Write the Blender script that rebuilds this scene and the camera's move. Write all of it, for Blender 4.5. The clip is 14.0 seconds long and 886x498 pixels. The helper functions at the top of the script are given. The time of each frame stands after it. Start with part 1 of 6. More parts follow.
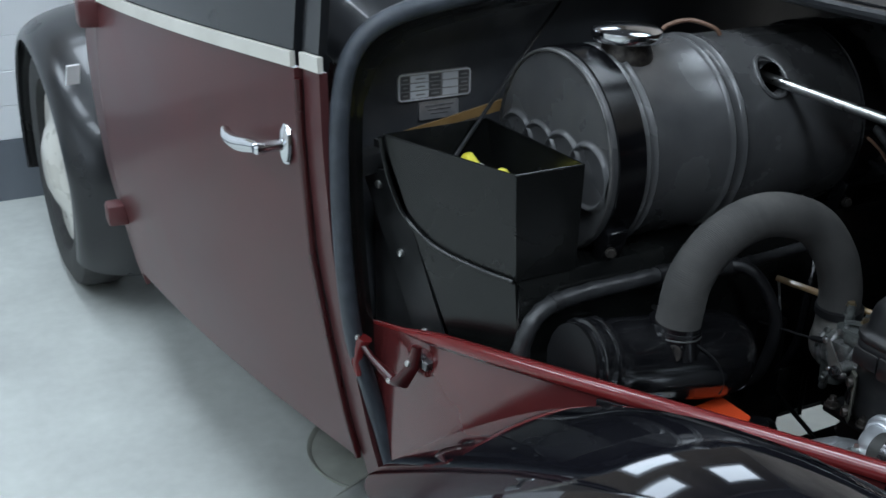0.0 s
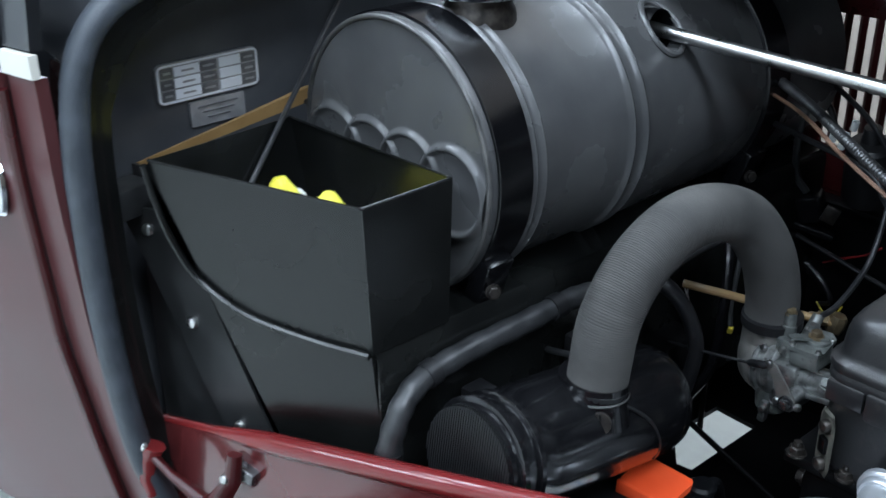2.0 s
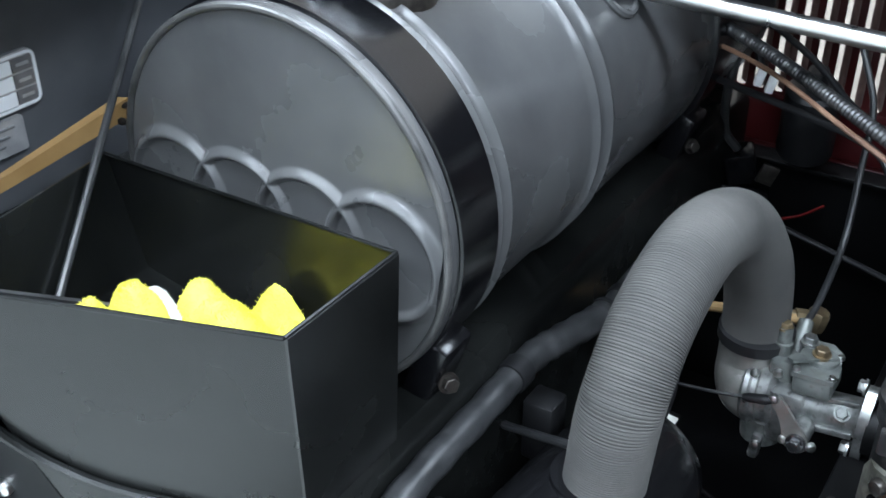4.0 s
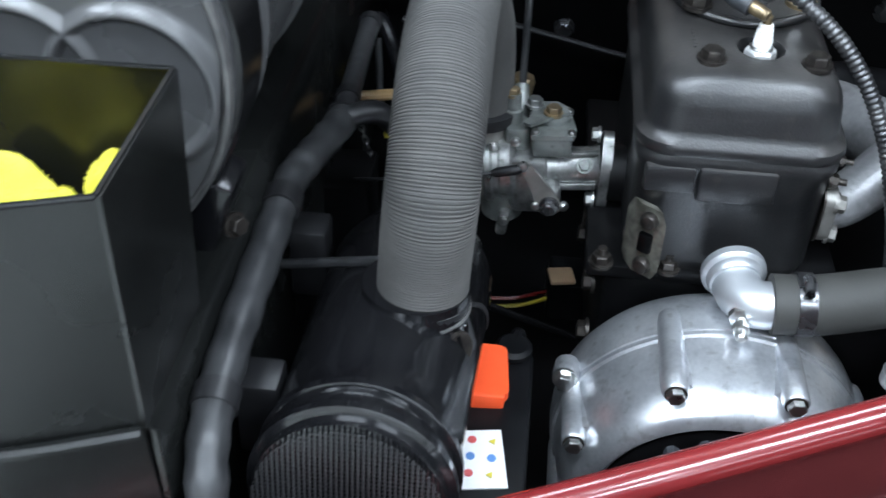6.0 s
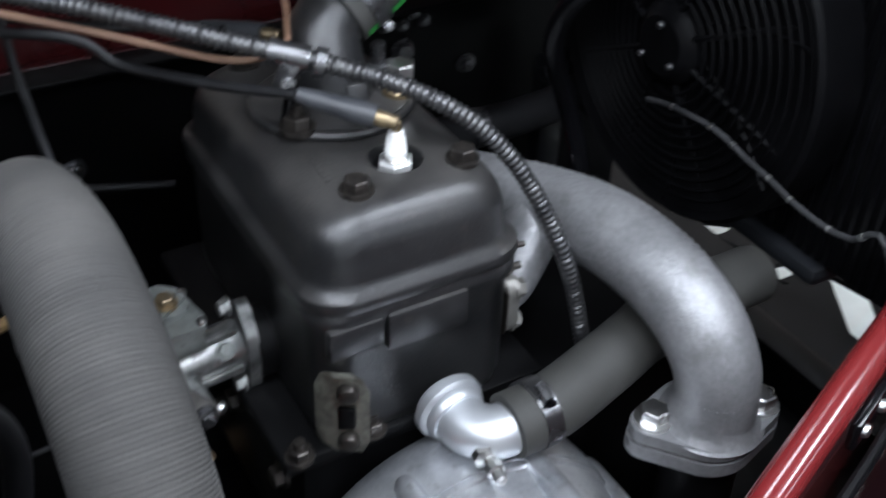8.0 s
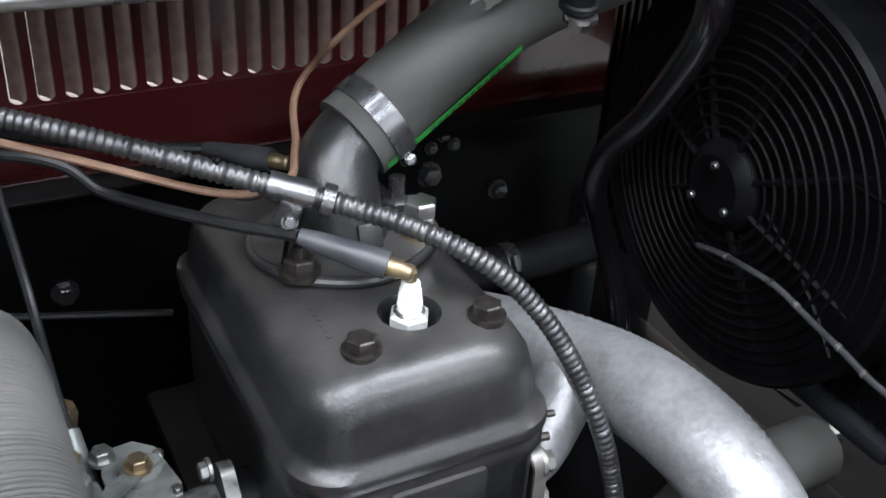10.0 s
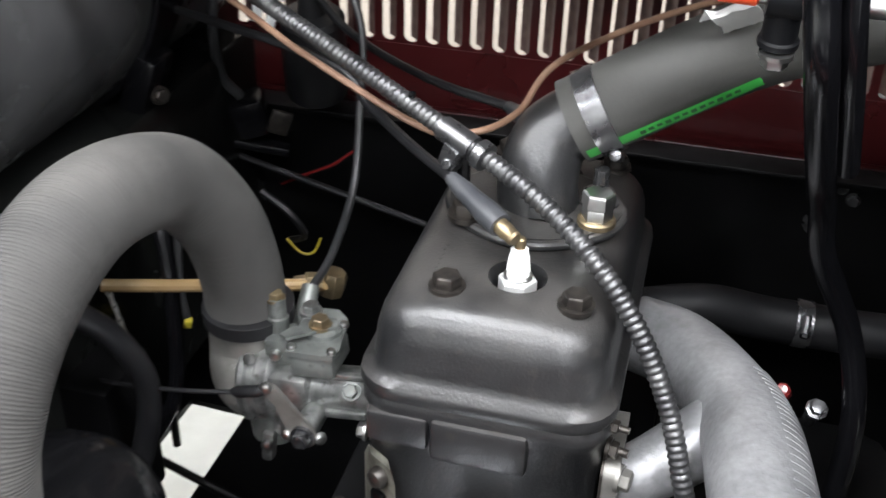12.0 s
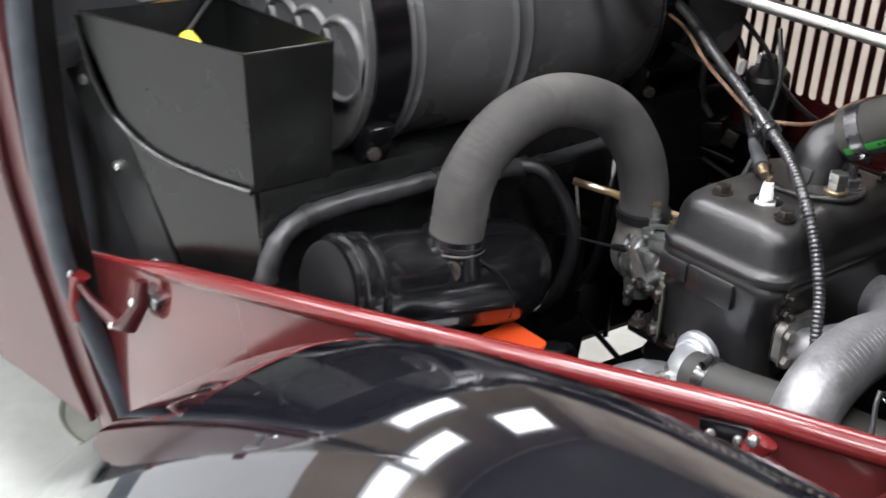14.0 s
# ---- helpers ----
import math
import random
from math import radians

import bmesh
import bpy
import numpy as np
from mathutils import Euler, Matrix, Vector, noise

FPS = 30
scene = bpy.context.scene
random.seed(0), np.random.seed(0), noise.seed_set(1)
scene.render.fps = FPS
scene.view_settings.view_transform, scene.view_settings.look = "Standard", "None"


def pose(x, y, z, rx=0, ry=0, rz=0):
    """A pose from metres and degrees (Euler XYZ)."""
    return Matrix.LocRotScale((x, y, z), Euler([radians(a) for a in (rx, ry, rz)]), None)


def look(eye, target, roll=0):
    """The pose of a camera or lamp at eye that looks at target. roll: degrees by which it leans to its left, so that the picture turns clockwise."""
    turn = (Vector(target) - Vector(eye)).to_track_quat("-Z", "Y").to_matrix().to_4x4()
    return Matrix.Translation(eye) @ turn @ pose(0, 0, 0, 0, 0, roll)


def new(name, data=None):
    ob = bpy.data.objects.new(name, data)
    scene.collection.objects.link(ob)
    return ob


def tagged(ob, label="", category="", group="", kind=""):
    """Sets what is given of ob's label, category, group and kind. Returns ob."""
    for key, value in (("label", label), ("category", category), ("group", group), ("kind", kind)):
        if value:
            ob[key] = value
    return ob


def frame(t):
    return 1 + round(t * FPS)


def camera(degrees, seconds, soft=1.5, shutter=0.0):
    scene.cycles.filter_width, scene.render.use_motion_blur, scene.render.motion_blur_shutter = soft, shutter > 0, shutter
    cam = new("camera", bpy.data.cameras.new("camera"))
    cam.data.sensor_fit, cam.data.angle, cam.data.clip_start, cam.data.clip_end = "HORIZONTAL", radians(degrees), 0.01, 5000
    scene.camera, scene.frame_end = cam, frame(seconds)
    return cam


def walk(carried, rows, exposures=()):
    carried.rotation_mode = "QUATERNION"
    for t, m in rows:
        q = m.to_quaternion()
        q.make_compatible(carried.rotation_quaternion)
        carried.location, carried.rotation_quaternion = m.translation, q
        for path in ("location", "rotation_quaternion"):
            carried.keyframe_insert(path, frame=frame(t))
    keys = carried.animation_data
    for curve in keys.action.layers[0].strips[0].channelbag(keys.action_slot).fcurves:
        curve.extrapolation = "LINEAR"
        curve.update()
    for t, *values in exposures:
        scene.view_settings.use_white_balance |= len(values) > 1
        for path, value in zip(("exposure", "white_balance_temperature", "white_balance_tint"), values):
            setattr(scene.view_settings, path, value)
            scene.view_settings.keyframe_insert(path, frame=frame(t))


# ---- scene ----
cam = camera(44.85, 14.0, shutter=0.4)
PATH = [
    (0, (0.6888, -1.0137, 1.2792), (-0.9320, -0.1443, 0.4937), 0.77),
    (0.5, (0.6111, -0.9909, 1.2567), (-0.9501, -0.0343, 0.4520), 0.17),
    (1, (0.5080, -0.9569, 1.2373), (-0.9796, 0.0942, 0.4113), -0.47),
    (1.5, (0.4120, -0.9013, 1.2204), (-1.0155, 0.2159, 0.3753), -0.90),
    (2, (0.3032, -0.8519, 1.2023), (-1.0359, 0.3575, 0.3397), -0.47),
    (2.2, (0.2566, -0.8374, 1.1990), (-1.0326, 0.4152, 0.3222), -0.05),
    (4.3, (-0.0365, -0.6924, 1.1821), (-0.8920, 0.7497, 0.0919), -0.31),
    (4.5, (-0.0511, -0.6949, 1.1808), (-0.8434, 0.7595, 0.0597), -0.28),
    (5, (-0.0974, -0.7263, 1.1629), (-0.6690, 0.7910, -0.0080), 0.19),
    (5.5, (-0.1463, -0.7464, 1.1433), (-0.4686, 0.8080, -0.0732), 2.16),
    (6, (-0.1574, -0.6879, 1.1072), (-0.2864, 0.8600, -0.1526), 2.21),
    (6.5, (-0.1449, -0.6264, 1.1061), (-0.1641, 0.8839, -0.2048), -0.37),
    (7, (-0.1674, -0.5848, 1.1036), (0.0276, 0.9154, -0.2045), -0.70),
    (7.5, (-0.2074, -0.5399, 1.1013), (0.2720, 0.9215, -0.1771), 0.06),
    (8, (-0.2539, -0.4766, 1.0910), (0.5803, 0.8894, -0.1082), 2.52),
    (8.2, (-0.2624, -0.4528, 1.0884), (0.6840, 0.8700, -0.0754), 2.33),
    (10.3, (-0.1724, -0.4027, 1.0674), (0.5811, 1.1338, 0.0322), 5.28),
    (10.5, (-0.1339, -0.4040, 1.0716), (0.4482, 1.1810, -0.0003), 5.06),
    (11, (-0.0404, -0.4031, 1.0721), (0.1051, 1.2416, -0.0565), 3.56),
    (11.5, (0.0228, -0.4240, 1.0743), (-0.1355, 1.2190, -0.0550), 2.53),
    (12, (0.0821, -0.4935, 1.0803), (-0.3311, 1.1516, 0.0205), 1.60),
    (12.5, (0.1610, -0.5837, 1.1128), (-0.5135, 0.9962, 0.0888), 2.29),
    (13, (0.2562, -0.6949, 1.1398), (-0.6715, 0.7842, 0.1643), 3.63),
    (13.5, (0.4224, -0.7436, 1.1566), (-0.8291, 0.5029, 0.2186), 1.97),
    (14, (0.5494, -0.8262, 1.1450), (-0.8559, 0.2950, 0.2688), 2.65),
]
EXPOSURE = [(0, -1.4, 5850, 8), (2.2, -0.40, 5650, 8), (4.4, 0.30, 5800, 8), (5.5, 0.11, 5800, 8), (7, -0.12, 6000, 12), (8.2, -0.40, 6100, 14), (10.3, 0.35, 6350, 14), (11.5, 0.59, 6550, 14), (12.5, 0.52, 6750, 14), (13.5, 0.32, 6700, 14), (14, 0.12, 6750, 17)]
walk(cam, [(t, look(eye, target, roll)) for t, eye, target, roll in PATH], EXPOSURE)

# ---- light ----
world = bpy.data.worlds.new("garage")
scene.world = world
world.use_nodes = True
world.node_tree.nodes["Background"].inputs[0].default_value = (0.75, 0.85, 1.0, 1)
world.node_tree.nodes["Background"].inputs[1].default_value = 0.12


def area_lamp(name, place, target, sx, sy, watts, colour):
    lamp = bpy.data.lights.new(name, "AREA")
    lamp.shape, lamp.size, lamp.size_y, lamp.energy, lamp.color = "RECTANGLE", sx, sy, watts, colour
    ob = new(name, lamp)
    ob.matrix_world = look(place, target)
    return ob


CEILING_LAMPS = [(-2.3, -2.7), (-0.6, -2.7), (1.1, -2.7), (-2.3, -1.0), (-0.6, -1.0), (1.1, -1.0), (2.8, -1.0), (-0.8, 1.05), (0.9, 1.05)]
for lx, ly in CEILING_LAMPS:
    area_lamp("ceiling_panel_light", (lx, ly, 3.12), (lx, ly, 0), 1.2, 0.6, 62 if ly < 0 else 38, (0.90, 0.96, 1.0))
# added fill lamp towards the bay; the south wall has no window
area_lamp("window_daylight", (0.8, -4.3, 1.9), (0.0, 0, 0.6), 3.6, 1.5, 32, (0.84, 0.92, 1.0))


# ---- materials ----
def mat(name, a, b=None, rough=0.5, metal=0.0, scale=8.0, bump=0.0, bump_scale=200.0, coat=0.0, vary=0.12, emit=0.0, spread=(0.35, 0.65), grain=0.0, dust=0.0, spec=0.5, specks=0.0, speck_scale=90.0, speck_tone=(0.05, 0.038, 0.028)):
    m = bpy.data.materials.new(name)
    m.use_nodes = True
    nt = m.node_tree
    n, l = nt.nodes, nt.links
    p = n["Principled BSDF"]
    p.inputs["Metallic"].default_value = metal
    p.inputs["Coat Weight"].default_value = coat
    p.inputs["Specular IOR Level"].default_value = spec
    p.inputs["Coat Roughness"].default_value = 0.04
    co = n.new("ShaderNodeTexCoord")
    big = n.new("ShaderNodeTexNoise")
    big.inputs["Scale"].default_value, big.inputs["Detail"].default_value = scale, 6
    fine = n.new("ShaderNodeTexNoise")
    fine.inputs["Scale"].default_value, fine.inputs["Detail"].default_value = bump_scale, 3
    l.new(co.outputs["Object"], big.inputs["Vector"])
    l.new(co.outputs["Object"], fine.inputs["Vector"])
    ramp = n.new("ShaderNodeMapRange")
    ramp.inputs[1].default_value, ramp.inputs[2].default_value = spread
    l.new(big.outputs["Fac"], ramp.inputs[0])
    mix = n.new("ShaderNodeMix")
    mix.data_type = "RGBA"
    b = b or tuple(min(1.0, v * 1.35 + 0.004) for v in a)
    mix.inputs[6].default_value, mix.inputs[7].default_value = (*a, 1), (*b, 1)
    l.new(ramp.outputs[0], mix.inputs[0])
    colour = mix.outputs[2]
    if grain:
        g = n.new("ShaderNodeMix")
        g.data_type, g.blend_type = "RGBA", "OVERLAY"
        g.inputs[0].default_value = grain
        l.new(colour, g.inputs[6])
        l.new(fine.outputs["Fac"], g.inputs[7])
        colour = g.outputs[2]
    if specks:
        # small stains and oil spots
        sp = n.new("ShaderNodeTexNoise")
        sp.inputs["Scale"].default_value, sp.inputs["Detail"].default_value = speck_scale, 5
        l.new(co.outputs["Object"], sp.inputs["Vector"])
        sr = n.new("ShaderNodeMapRange")
        sr.inputs[1].default_value, sr.inputs[2].default_value, sr.inputs[4].default_value = 0.58, 0.70, specks
        l.new(sp.outputs["Fac"], sr.inputs[0])
        sm = n.new("ShaderNodeMix")
        sm.data_type = "RGBA"
        sm.inputs[7].default_value = (*speck_tone, 1)
        l.new(sr.outputs[0], sm.inputs[0])
        l.new(colour, sm.inputs[6])
        colour = sm.outputs[2]
    if dust:
        # thin settled dust where the surface faces up
        geo = n.new("ShaderNodeNewGeometry")
        sep = n.new("ShaderNodeSeparateXYZ")
        l.new(geo.outputs["Normal"], sep.inputs[0])
        mul = n.new("ShaderNodeMath")
        mul.operation = "MULTIPLY"
        l.new(sep.outputs[2], mul.inputs[0])
        l.new(big.outputs["Fac"], mul.inputs[1])
        rng = n.new("ShaderNodeMapRange")
        rng.inputs[1].default_value, rng.inputs[2].default_value, rng.inputs[4].default_value = 0.2, 0.7, dust
        l.new(mul.outputs[0], rng.inputs[0])
        d = n.new("ShaderNodeMix")
        d.data_type = "RGBA"
        d.inputs[7].default_value = (0.22, 0.2, 0.18, 1)
        l.new(rng.outputs[0], d.inputs[0])
        l.new(colour, d.inputs[6])
        colour = d.outputs[2]
    l.new(colour, p.inputs["Base Color"])
    rr = n.new("ShaderNodeMapRange")
    rr.inputs[3].default_value, rr.inputs[4].default_value = max(0.02, rough - vary), min(1, rough + vary)
    l.new(big.outputs["Fac"], rr.inputs[0])
    l.new(rr.outputs[0], p.inputs["Roughness"])
    if bump:
        bp = n.new("ShaderNodeBump")
        bp.inputs["Strength"].default_value, bp.inputs["Distance"].default_value = bump, 0.001
        l.new(fine.outputs["Fac"], bp.inputs["Height"])
        l.new(bp.outputs[0], p.inputs["Normal"])
    if emit:
        p.inputs["Emission Color"].default_value, p.inputs["Emission Strength"].default_value = (*a, 1), emit
    return m


MAROON = mat("maroon_paint", (0.068, 0.0215, 0.0225), (0.088, 0.027, 0.028), 0.40, scale=5, coat=0.15, vary=0.07, bump=0.02, bump_scale=60, spec=0.42)
RED = mat("red_paint", (0.125, 0.012, 0.013), (0.155, 0.015, 0.015), 0.22, scale=7, coat=0.6, vary=0.06)
PANEL = mat("glossy_maroon_paint", (0.088, 0.016, 0.017), (0.108, 0.020, 0.020), 0.22, scale=5, coat=0.8, vary=0.05, bump=0.015, bump_scale=60)
# the red paint again, with shade put into its colour
SHADERED = mat("shaded_red_paint", (0.034, 0.0038, 0.0045), (0.048, 0.0055, 0.0062), 0.28, scale=7, coat=0.3, vary=0.06)
GLOSS = mat("gloss_black_paint", (0.004, 0.004, 0.006), (0.007, 0.007, 0.009), 0.05, coat=1.0, vary=0.02)
BODY_BLACK = mat("black_body_paint", (0.008, 0.009, 0.011), (0.013, 0.014, 0.016), 0.3, coat=0.3, vary=0.08)
SATIN = mat("satin_black_sheet", (0.004, 0.0043, 0.0042), (0.009, 0.0095, 0.009), 0.26, scale=9, vary=0.10, bump=0.03, bump_scale=90, spec=0.41)
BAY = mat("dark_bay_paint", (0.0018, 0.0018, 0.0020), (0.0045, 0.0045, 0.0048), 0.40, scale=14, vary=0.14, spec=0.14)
STRIPGREY = mat("dusty_black_sheet", (0.016, 0.0165, 0.017), (0.034, 0.035, 0.036), 0.36, scale=18, vary=0.12, bump=0.05, bump_scale=120, dust=0.05)
BULKHEAD = mat("grey_black_bulkhead", (0.052, 0.054, 0.060), (0.082, 0.085, 0.092), 0.34, scale=11, vary=0.12, bump=0.05, bump_scale=80)
CONDUIT = mat("armour_steel", (0.07, 0.07, 0.074), (0.13, 0.13, 0.13), 0.36, 0.8, scale=60, vary=0.1)
FILTER = mat("gloss_worn_black", (0.0042, 0.0042, 0.0050), (0.0070, 0.0070, 0.0078), 0.19, coat=0.4, scale=20, vary=0.02)
CLAMP = mat("dull_clamp_steel", (0.12, 0.12, 0.125), (0.20, 0.20, 0.205), 0.28, 0.9, scale=60, vary=0.1)
DULL = mat("dull_cast_plate", (0.075, 0.073, 0.060), (0.20, 0.195, 0.165), 0.45, 0.55, scale=110, vary=0.1, bump=0.2, bump_scale=500)
SEAM = mat("dark_gap", (0.004, 0.004, 0.004), rough=0.7)
FELT = mat("dark_rubber_seal", (0.034, 0.040, 0.049), (0.054, 0.062, 0.075), 0.48, scale=40, bump=0.3, bump_scale=500)
TANK = mat("grey_black_tank_paint", (0.046, 0.047, 0.049), (0.090, 0.090, 0.090), 0.27, scale=9, vary=0.09, bump=0.10, bump_scale=45, dust=0.07, grain=0.15, spread=(0.22, 0.80), specks=0.10, speck_scale=30, speck_tone=(0.12, 0.115, 0.105))
STRAP = mat("black_strap", (0.0025, 0.0025, 0.003), (0.005, 0.005, 0.006), 0.20, vary=0.08, spec=0.4)
WORN = mat("worn_steel_edge", (0.05, 0.05, 0.05), (0.12, 0.118, 0.115), 0.36, 0.4, scale=40)
IRON = mat("dark_grey_casting_paint", (0.0092, 0.0093, 0.0100), (0.0205, 0.0205, 0.0208), 0.34, scale=22, vary=0.08, bump=0.22, bump_scale=560, dust=0.14, specks=0.25, speck_scale=120, speck_tone=(0.055, 0.048, 0.042), spec=0.60)
ALU = mat("cast_aluminium", (0.50, 0.52, 0.55), (0.64, 0.66, 0.68), 0.36, 0.72, scale=12, vary=0.08, bump=0.12, bump_scale=350)
CASTALU = mat("dull_cast_aluminium", (0.40, 0.415, 0.44), (0.61, 0.625, 0.645), 0.32, 0.80, scale=30, vary=0.08, bump=0.10, bump_scale=300, grain=0.2, spread=(0.28, 0.60), specks=0.28, speck_scale=110, speck_tone=(0.12, 0.10, 0.085))
BOOTGREY = mat("grey_boot_rubber", (0.028, 0.030, 0.034), (0.046, 0.048, 0.052), 0.42, scale=40)
ALUPAINT = mat("aluminium_heat_paint", (0.20, 0.20, 0.206), (0.30, 0.30, 0.306), 0.42, 0.45, scale=26, vary=0.1, bump=0.6, bump_scale=230, grain=0.25, specks=0.35, speck_scale=45, speck_tone=(0.10, 0.095, 0.09))
ZINC = mat("zinc_casting", (0.13, 0.136, 0.134), (0.38, 0.385, 0.375), 0.32, 0.80, scale=70, vary=0.12, bump=0.12, bump_scale=500, spread=(0.30, 0.62), specks=0.6, speck_scale=160, speck_tone=(0.045, 0.038, 0.030))
CARBGREY = mat("grey_green_carburettor_casting", (0.10, 0.108, 0.102), (0.19, 0.20, 0.19), 0.42, 0.45, scale=60, vary=0.1, bump=0.12, bump_scale=500, specks=0.5, speck_scale=140, speck_tone=(0.04, 0.035, 0.028))
DULLCAST = mat("dull_cast_elbow", (0.17, 0.163, 0.150), (0.27, 0.262, 0.245), 0.42, 0.6, scale=50, vary=0.1, bump=0.15, bump_scale=450, specks=0.3, speck_scale=60, speck_tone=(0.06, 0.05, 0.04))
STEEL = mat("plated_steel", (0.58, 0.58, 0.57), (0.70, 0.70, 0.68), 0.30, 1.0, scale=70, vary=0.1)
OLDBOLT = mat("browned_bolt_steel", (0.030, 0.027, 0.025), (0.065, 0.057, 0.050), 0.36, 0.7, scale=150, vary=0.1)
BRIGHT = mat("bright_zinc_plate", (0.70, 0.70, 0.69), (0.80, 0.80, 0.78), 0.36, 0.55, scale=70, vary=0.08)
CHROME = mat("chrome", (0.75, 0.76, 0.78), (0.82, 0.83, 0.84), 0.13, 1.0, vary=0.05)
BRASS = mat("brass", (0.20, 0.155, 0.10), (0.34, 0.265, 0.155), 0.40, 0.85, scale=80)
CERAMIC = mat("white_ceramic", (0.80, 0.80, 0.78), (0.86, 0.86, 0.84), 0.2, coat=0.3)
HOSE = mat("grey_fabric_hose", (0.043, 0.0418, 0.0398), (0.065, 0.063, 0.0592), 0.85, scale=16, bump=0.35, bump_scale=1200, vary=0.06, dust=0.18, grain=0.2)
RUBBER = mat("dusty_hose_rubber", (0.029, 0.029, 0.026), (0.047, 0.046, 0.042), 0.66, scale=18, bump=0.12, bump_scale=500)
BLACKRUB = mat("black_rubber", (0.007, 0.007, 0.008), (0.013, 0.013, 0.014), 0.42, scale=30)
HOSEBLACK = mat("dusty_black_hose", (0.0045, 0.0045, 0.005), (0.009, 0.009, 0.010), 0.48, scale=24, bump=0.1, bump_scale=300, spec=0.18)
LOOM = mat("grey_loom_sleeve", (0.017, 0.0175, 0.0185), (0.036, 0.0365, 0.038), 0.36, scale=55, bump=0.3, bump_scale=120)
GREEN = mat("green_hose_stripe", (0.02, 0.24, 0.035), (0.03, 0.32, 0.05), 0.5, scale=40)
DARKINK = mat("dark_print", (0.012, 0.05, 0.016), rough=0.6)
YELLOW = mat("yellow_cloth", (0.72, 0.66, 0.06), (0.82, 0.76, 0.10), 0.9, scale=25, bump=0.7, bump_scale=700)
WHITECLOTH = mat("white_cloth", (0.78, 0.78, 0.76), rough=0.9, bump=0.6, bump_scale=600)
ORANGE = mat("orange_plastic", (0.85, 0.085, 0.02), (0.92, 0.11, 0.03), 0.4, scale=20)
PLASTIC = mat("black_plastic", (0.003, 0.0032, 0.0038), (0.006, 0.0062, 0.007), 0.42, scale=30, spec=0.14)
LABELW = mat("white_label", (0.8, 0.8, 0.8), rough=0.4)
LABELR = mat("red_print", (0.55, 0.10, 0.10), rough=0.5)
LABELB = mat("blue_print", (0.12, 0.25, 0.55), rough=0.5)
LABELY = mat("yellow_print", (0.62, 0.52, 0.05), rough=0.5)
PLATEDARK = mat("dark_plate_print", (0.15, 0.15, 0.155), (0.21, 0.21, 0.215), 0.4, 0.4, scale=60)
TRAY = mat("grey_green_tray", (0.30, 0.31, 0.27), (0.38, 0.39, 0.34), 0.5, scale=14)
FANBLACK = mat("fan_black", (0.0018, 0.0018, 0.0021), (0.0035, 0.0035, 0.004), 0.45, scale=30, spec=0.07)
PLATE = mat("aluminium_data_plate", (0.34, 0.34, 0.35), (0.46, 0.46, 0.47), 0.35, 0.5, scale=60)
PLATELIT = mat("bare_plate_field", (0.66, 0.68, 0.71), rough=0.35, metal=0.1)
WOOD = mat("tan_wood_strip", (0.30, 0.17, 0.06), (0.42, 0.26, 0.10), 0.6, scale=22, bump=0.2, bump_scale=120)
COPPER = mat("brown_insulated_wire", (0.13, 0.07, 0.045), (0.19, 0.11, 0.07), 0.5, scale=50)
TUBE = mat("amber_fuel_tube", (0.26, 0.17, 0.08), (0.36, 0.25, 0.13), 0.22, coat=0.5)
CREAM = mat("cream_trim_strip", (0.55, 0.53, 0.47), (0.64, 0.62, 0.56), 0.35, scale=10)
WHEELW = mat("cream_wheel_disc", (0.62, 0.60, 0.54), (0.68, 0.66, 0.60), 0.3, coat=0.3)
TYRE = mat("tyre_rubber", (0.018, 0.018, 0.019), (0.035, 0.035, 0.034), 0.7, scale=20, bump=0.2, bump_scale=200)
FLOOR = mat("pale_epoxy_floor", (0.43, 0.445, 0.42), (0.55, 0.57, 0.535), 0.36, scale=2.6, vary=0.14, bump=0.03, bump_scale=30, grain=0.12)
SIDING = mat("white_siding", (0.74, 0.76, 0.78), (0.80, 0.81, 0.82), 0.45, scale=3)
PLINTH = mat("grey_plinth", (0.10, 0.115, 0.135), (0.13, 0.145, 0.165), 0.5, scale=4)
WALL = mat("off_white_wall", (0.66, 0.66, 0.64), (0.74, 0.74, 0.72), 0.7, scale=2)
BEIGE = mat("pale_beige_wall", (0.40, 0.34, 0.29), (0.52, 0.45, 0.385), 0.7, scale=3, bump=0.2, bump_scale=60)
CEIL = mat("dark_ceiling", (0.055, 0.055, 0.06), rough=0.8, scale=2)
BROWNBOARD = mat("brown_stained_board", (0.17, 0.135, 0.10), (0.24, 0.195, 0.15), 0.55, scale=3, bump=0.1, bump_scale=40)
BROWNWALL = mat("brown_wall", (0.10, 0.08, 0.06), (0.14, 0.115, 0.09), 0.7, scale=2)
DAYLIGHT = mat("daylight_pane", (0.86, 0.93, 1.0), rough=0.2, emit=11.0)
TUBELIGHT = mat("lit_diffuser", (0.9, 0.96, 1.0), rough=0.5, emit=3.0)
WIREYELLOW = mat("yellow_wire", (0.40, 0.31, 0.025), (0.50, 0.40, 0.04), 0.45, scale=60)
TAN = mat("tan_cardboard", (0.48, 0.33, 0.20), rough=0.7)


# ---- mesh helpers ----
ORIGIN = {}


def thing(name, base, label, category, group=""):
    ob = new(name)
    ob.empty_display_size = 0.02
    ob.location = base
    ORIGIN[ob] = Vector(base)
    return tagged(ob, label, category, group)


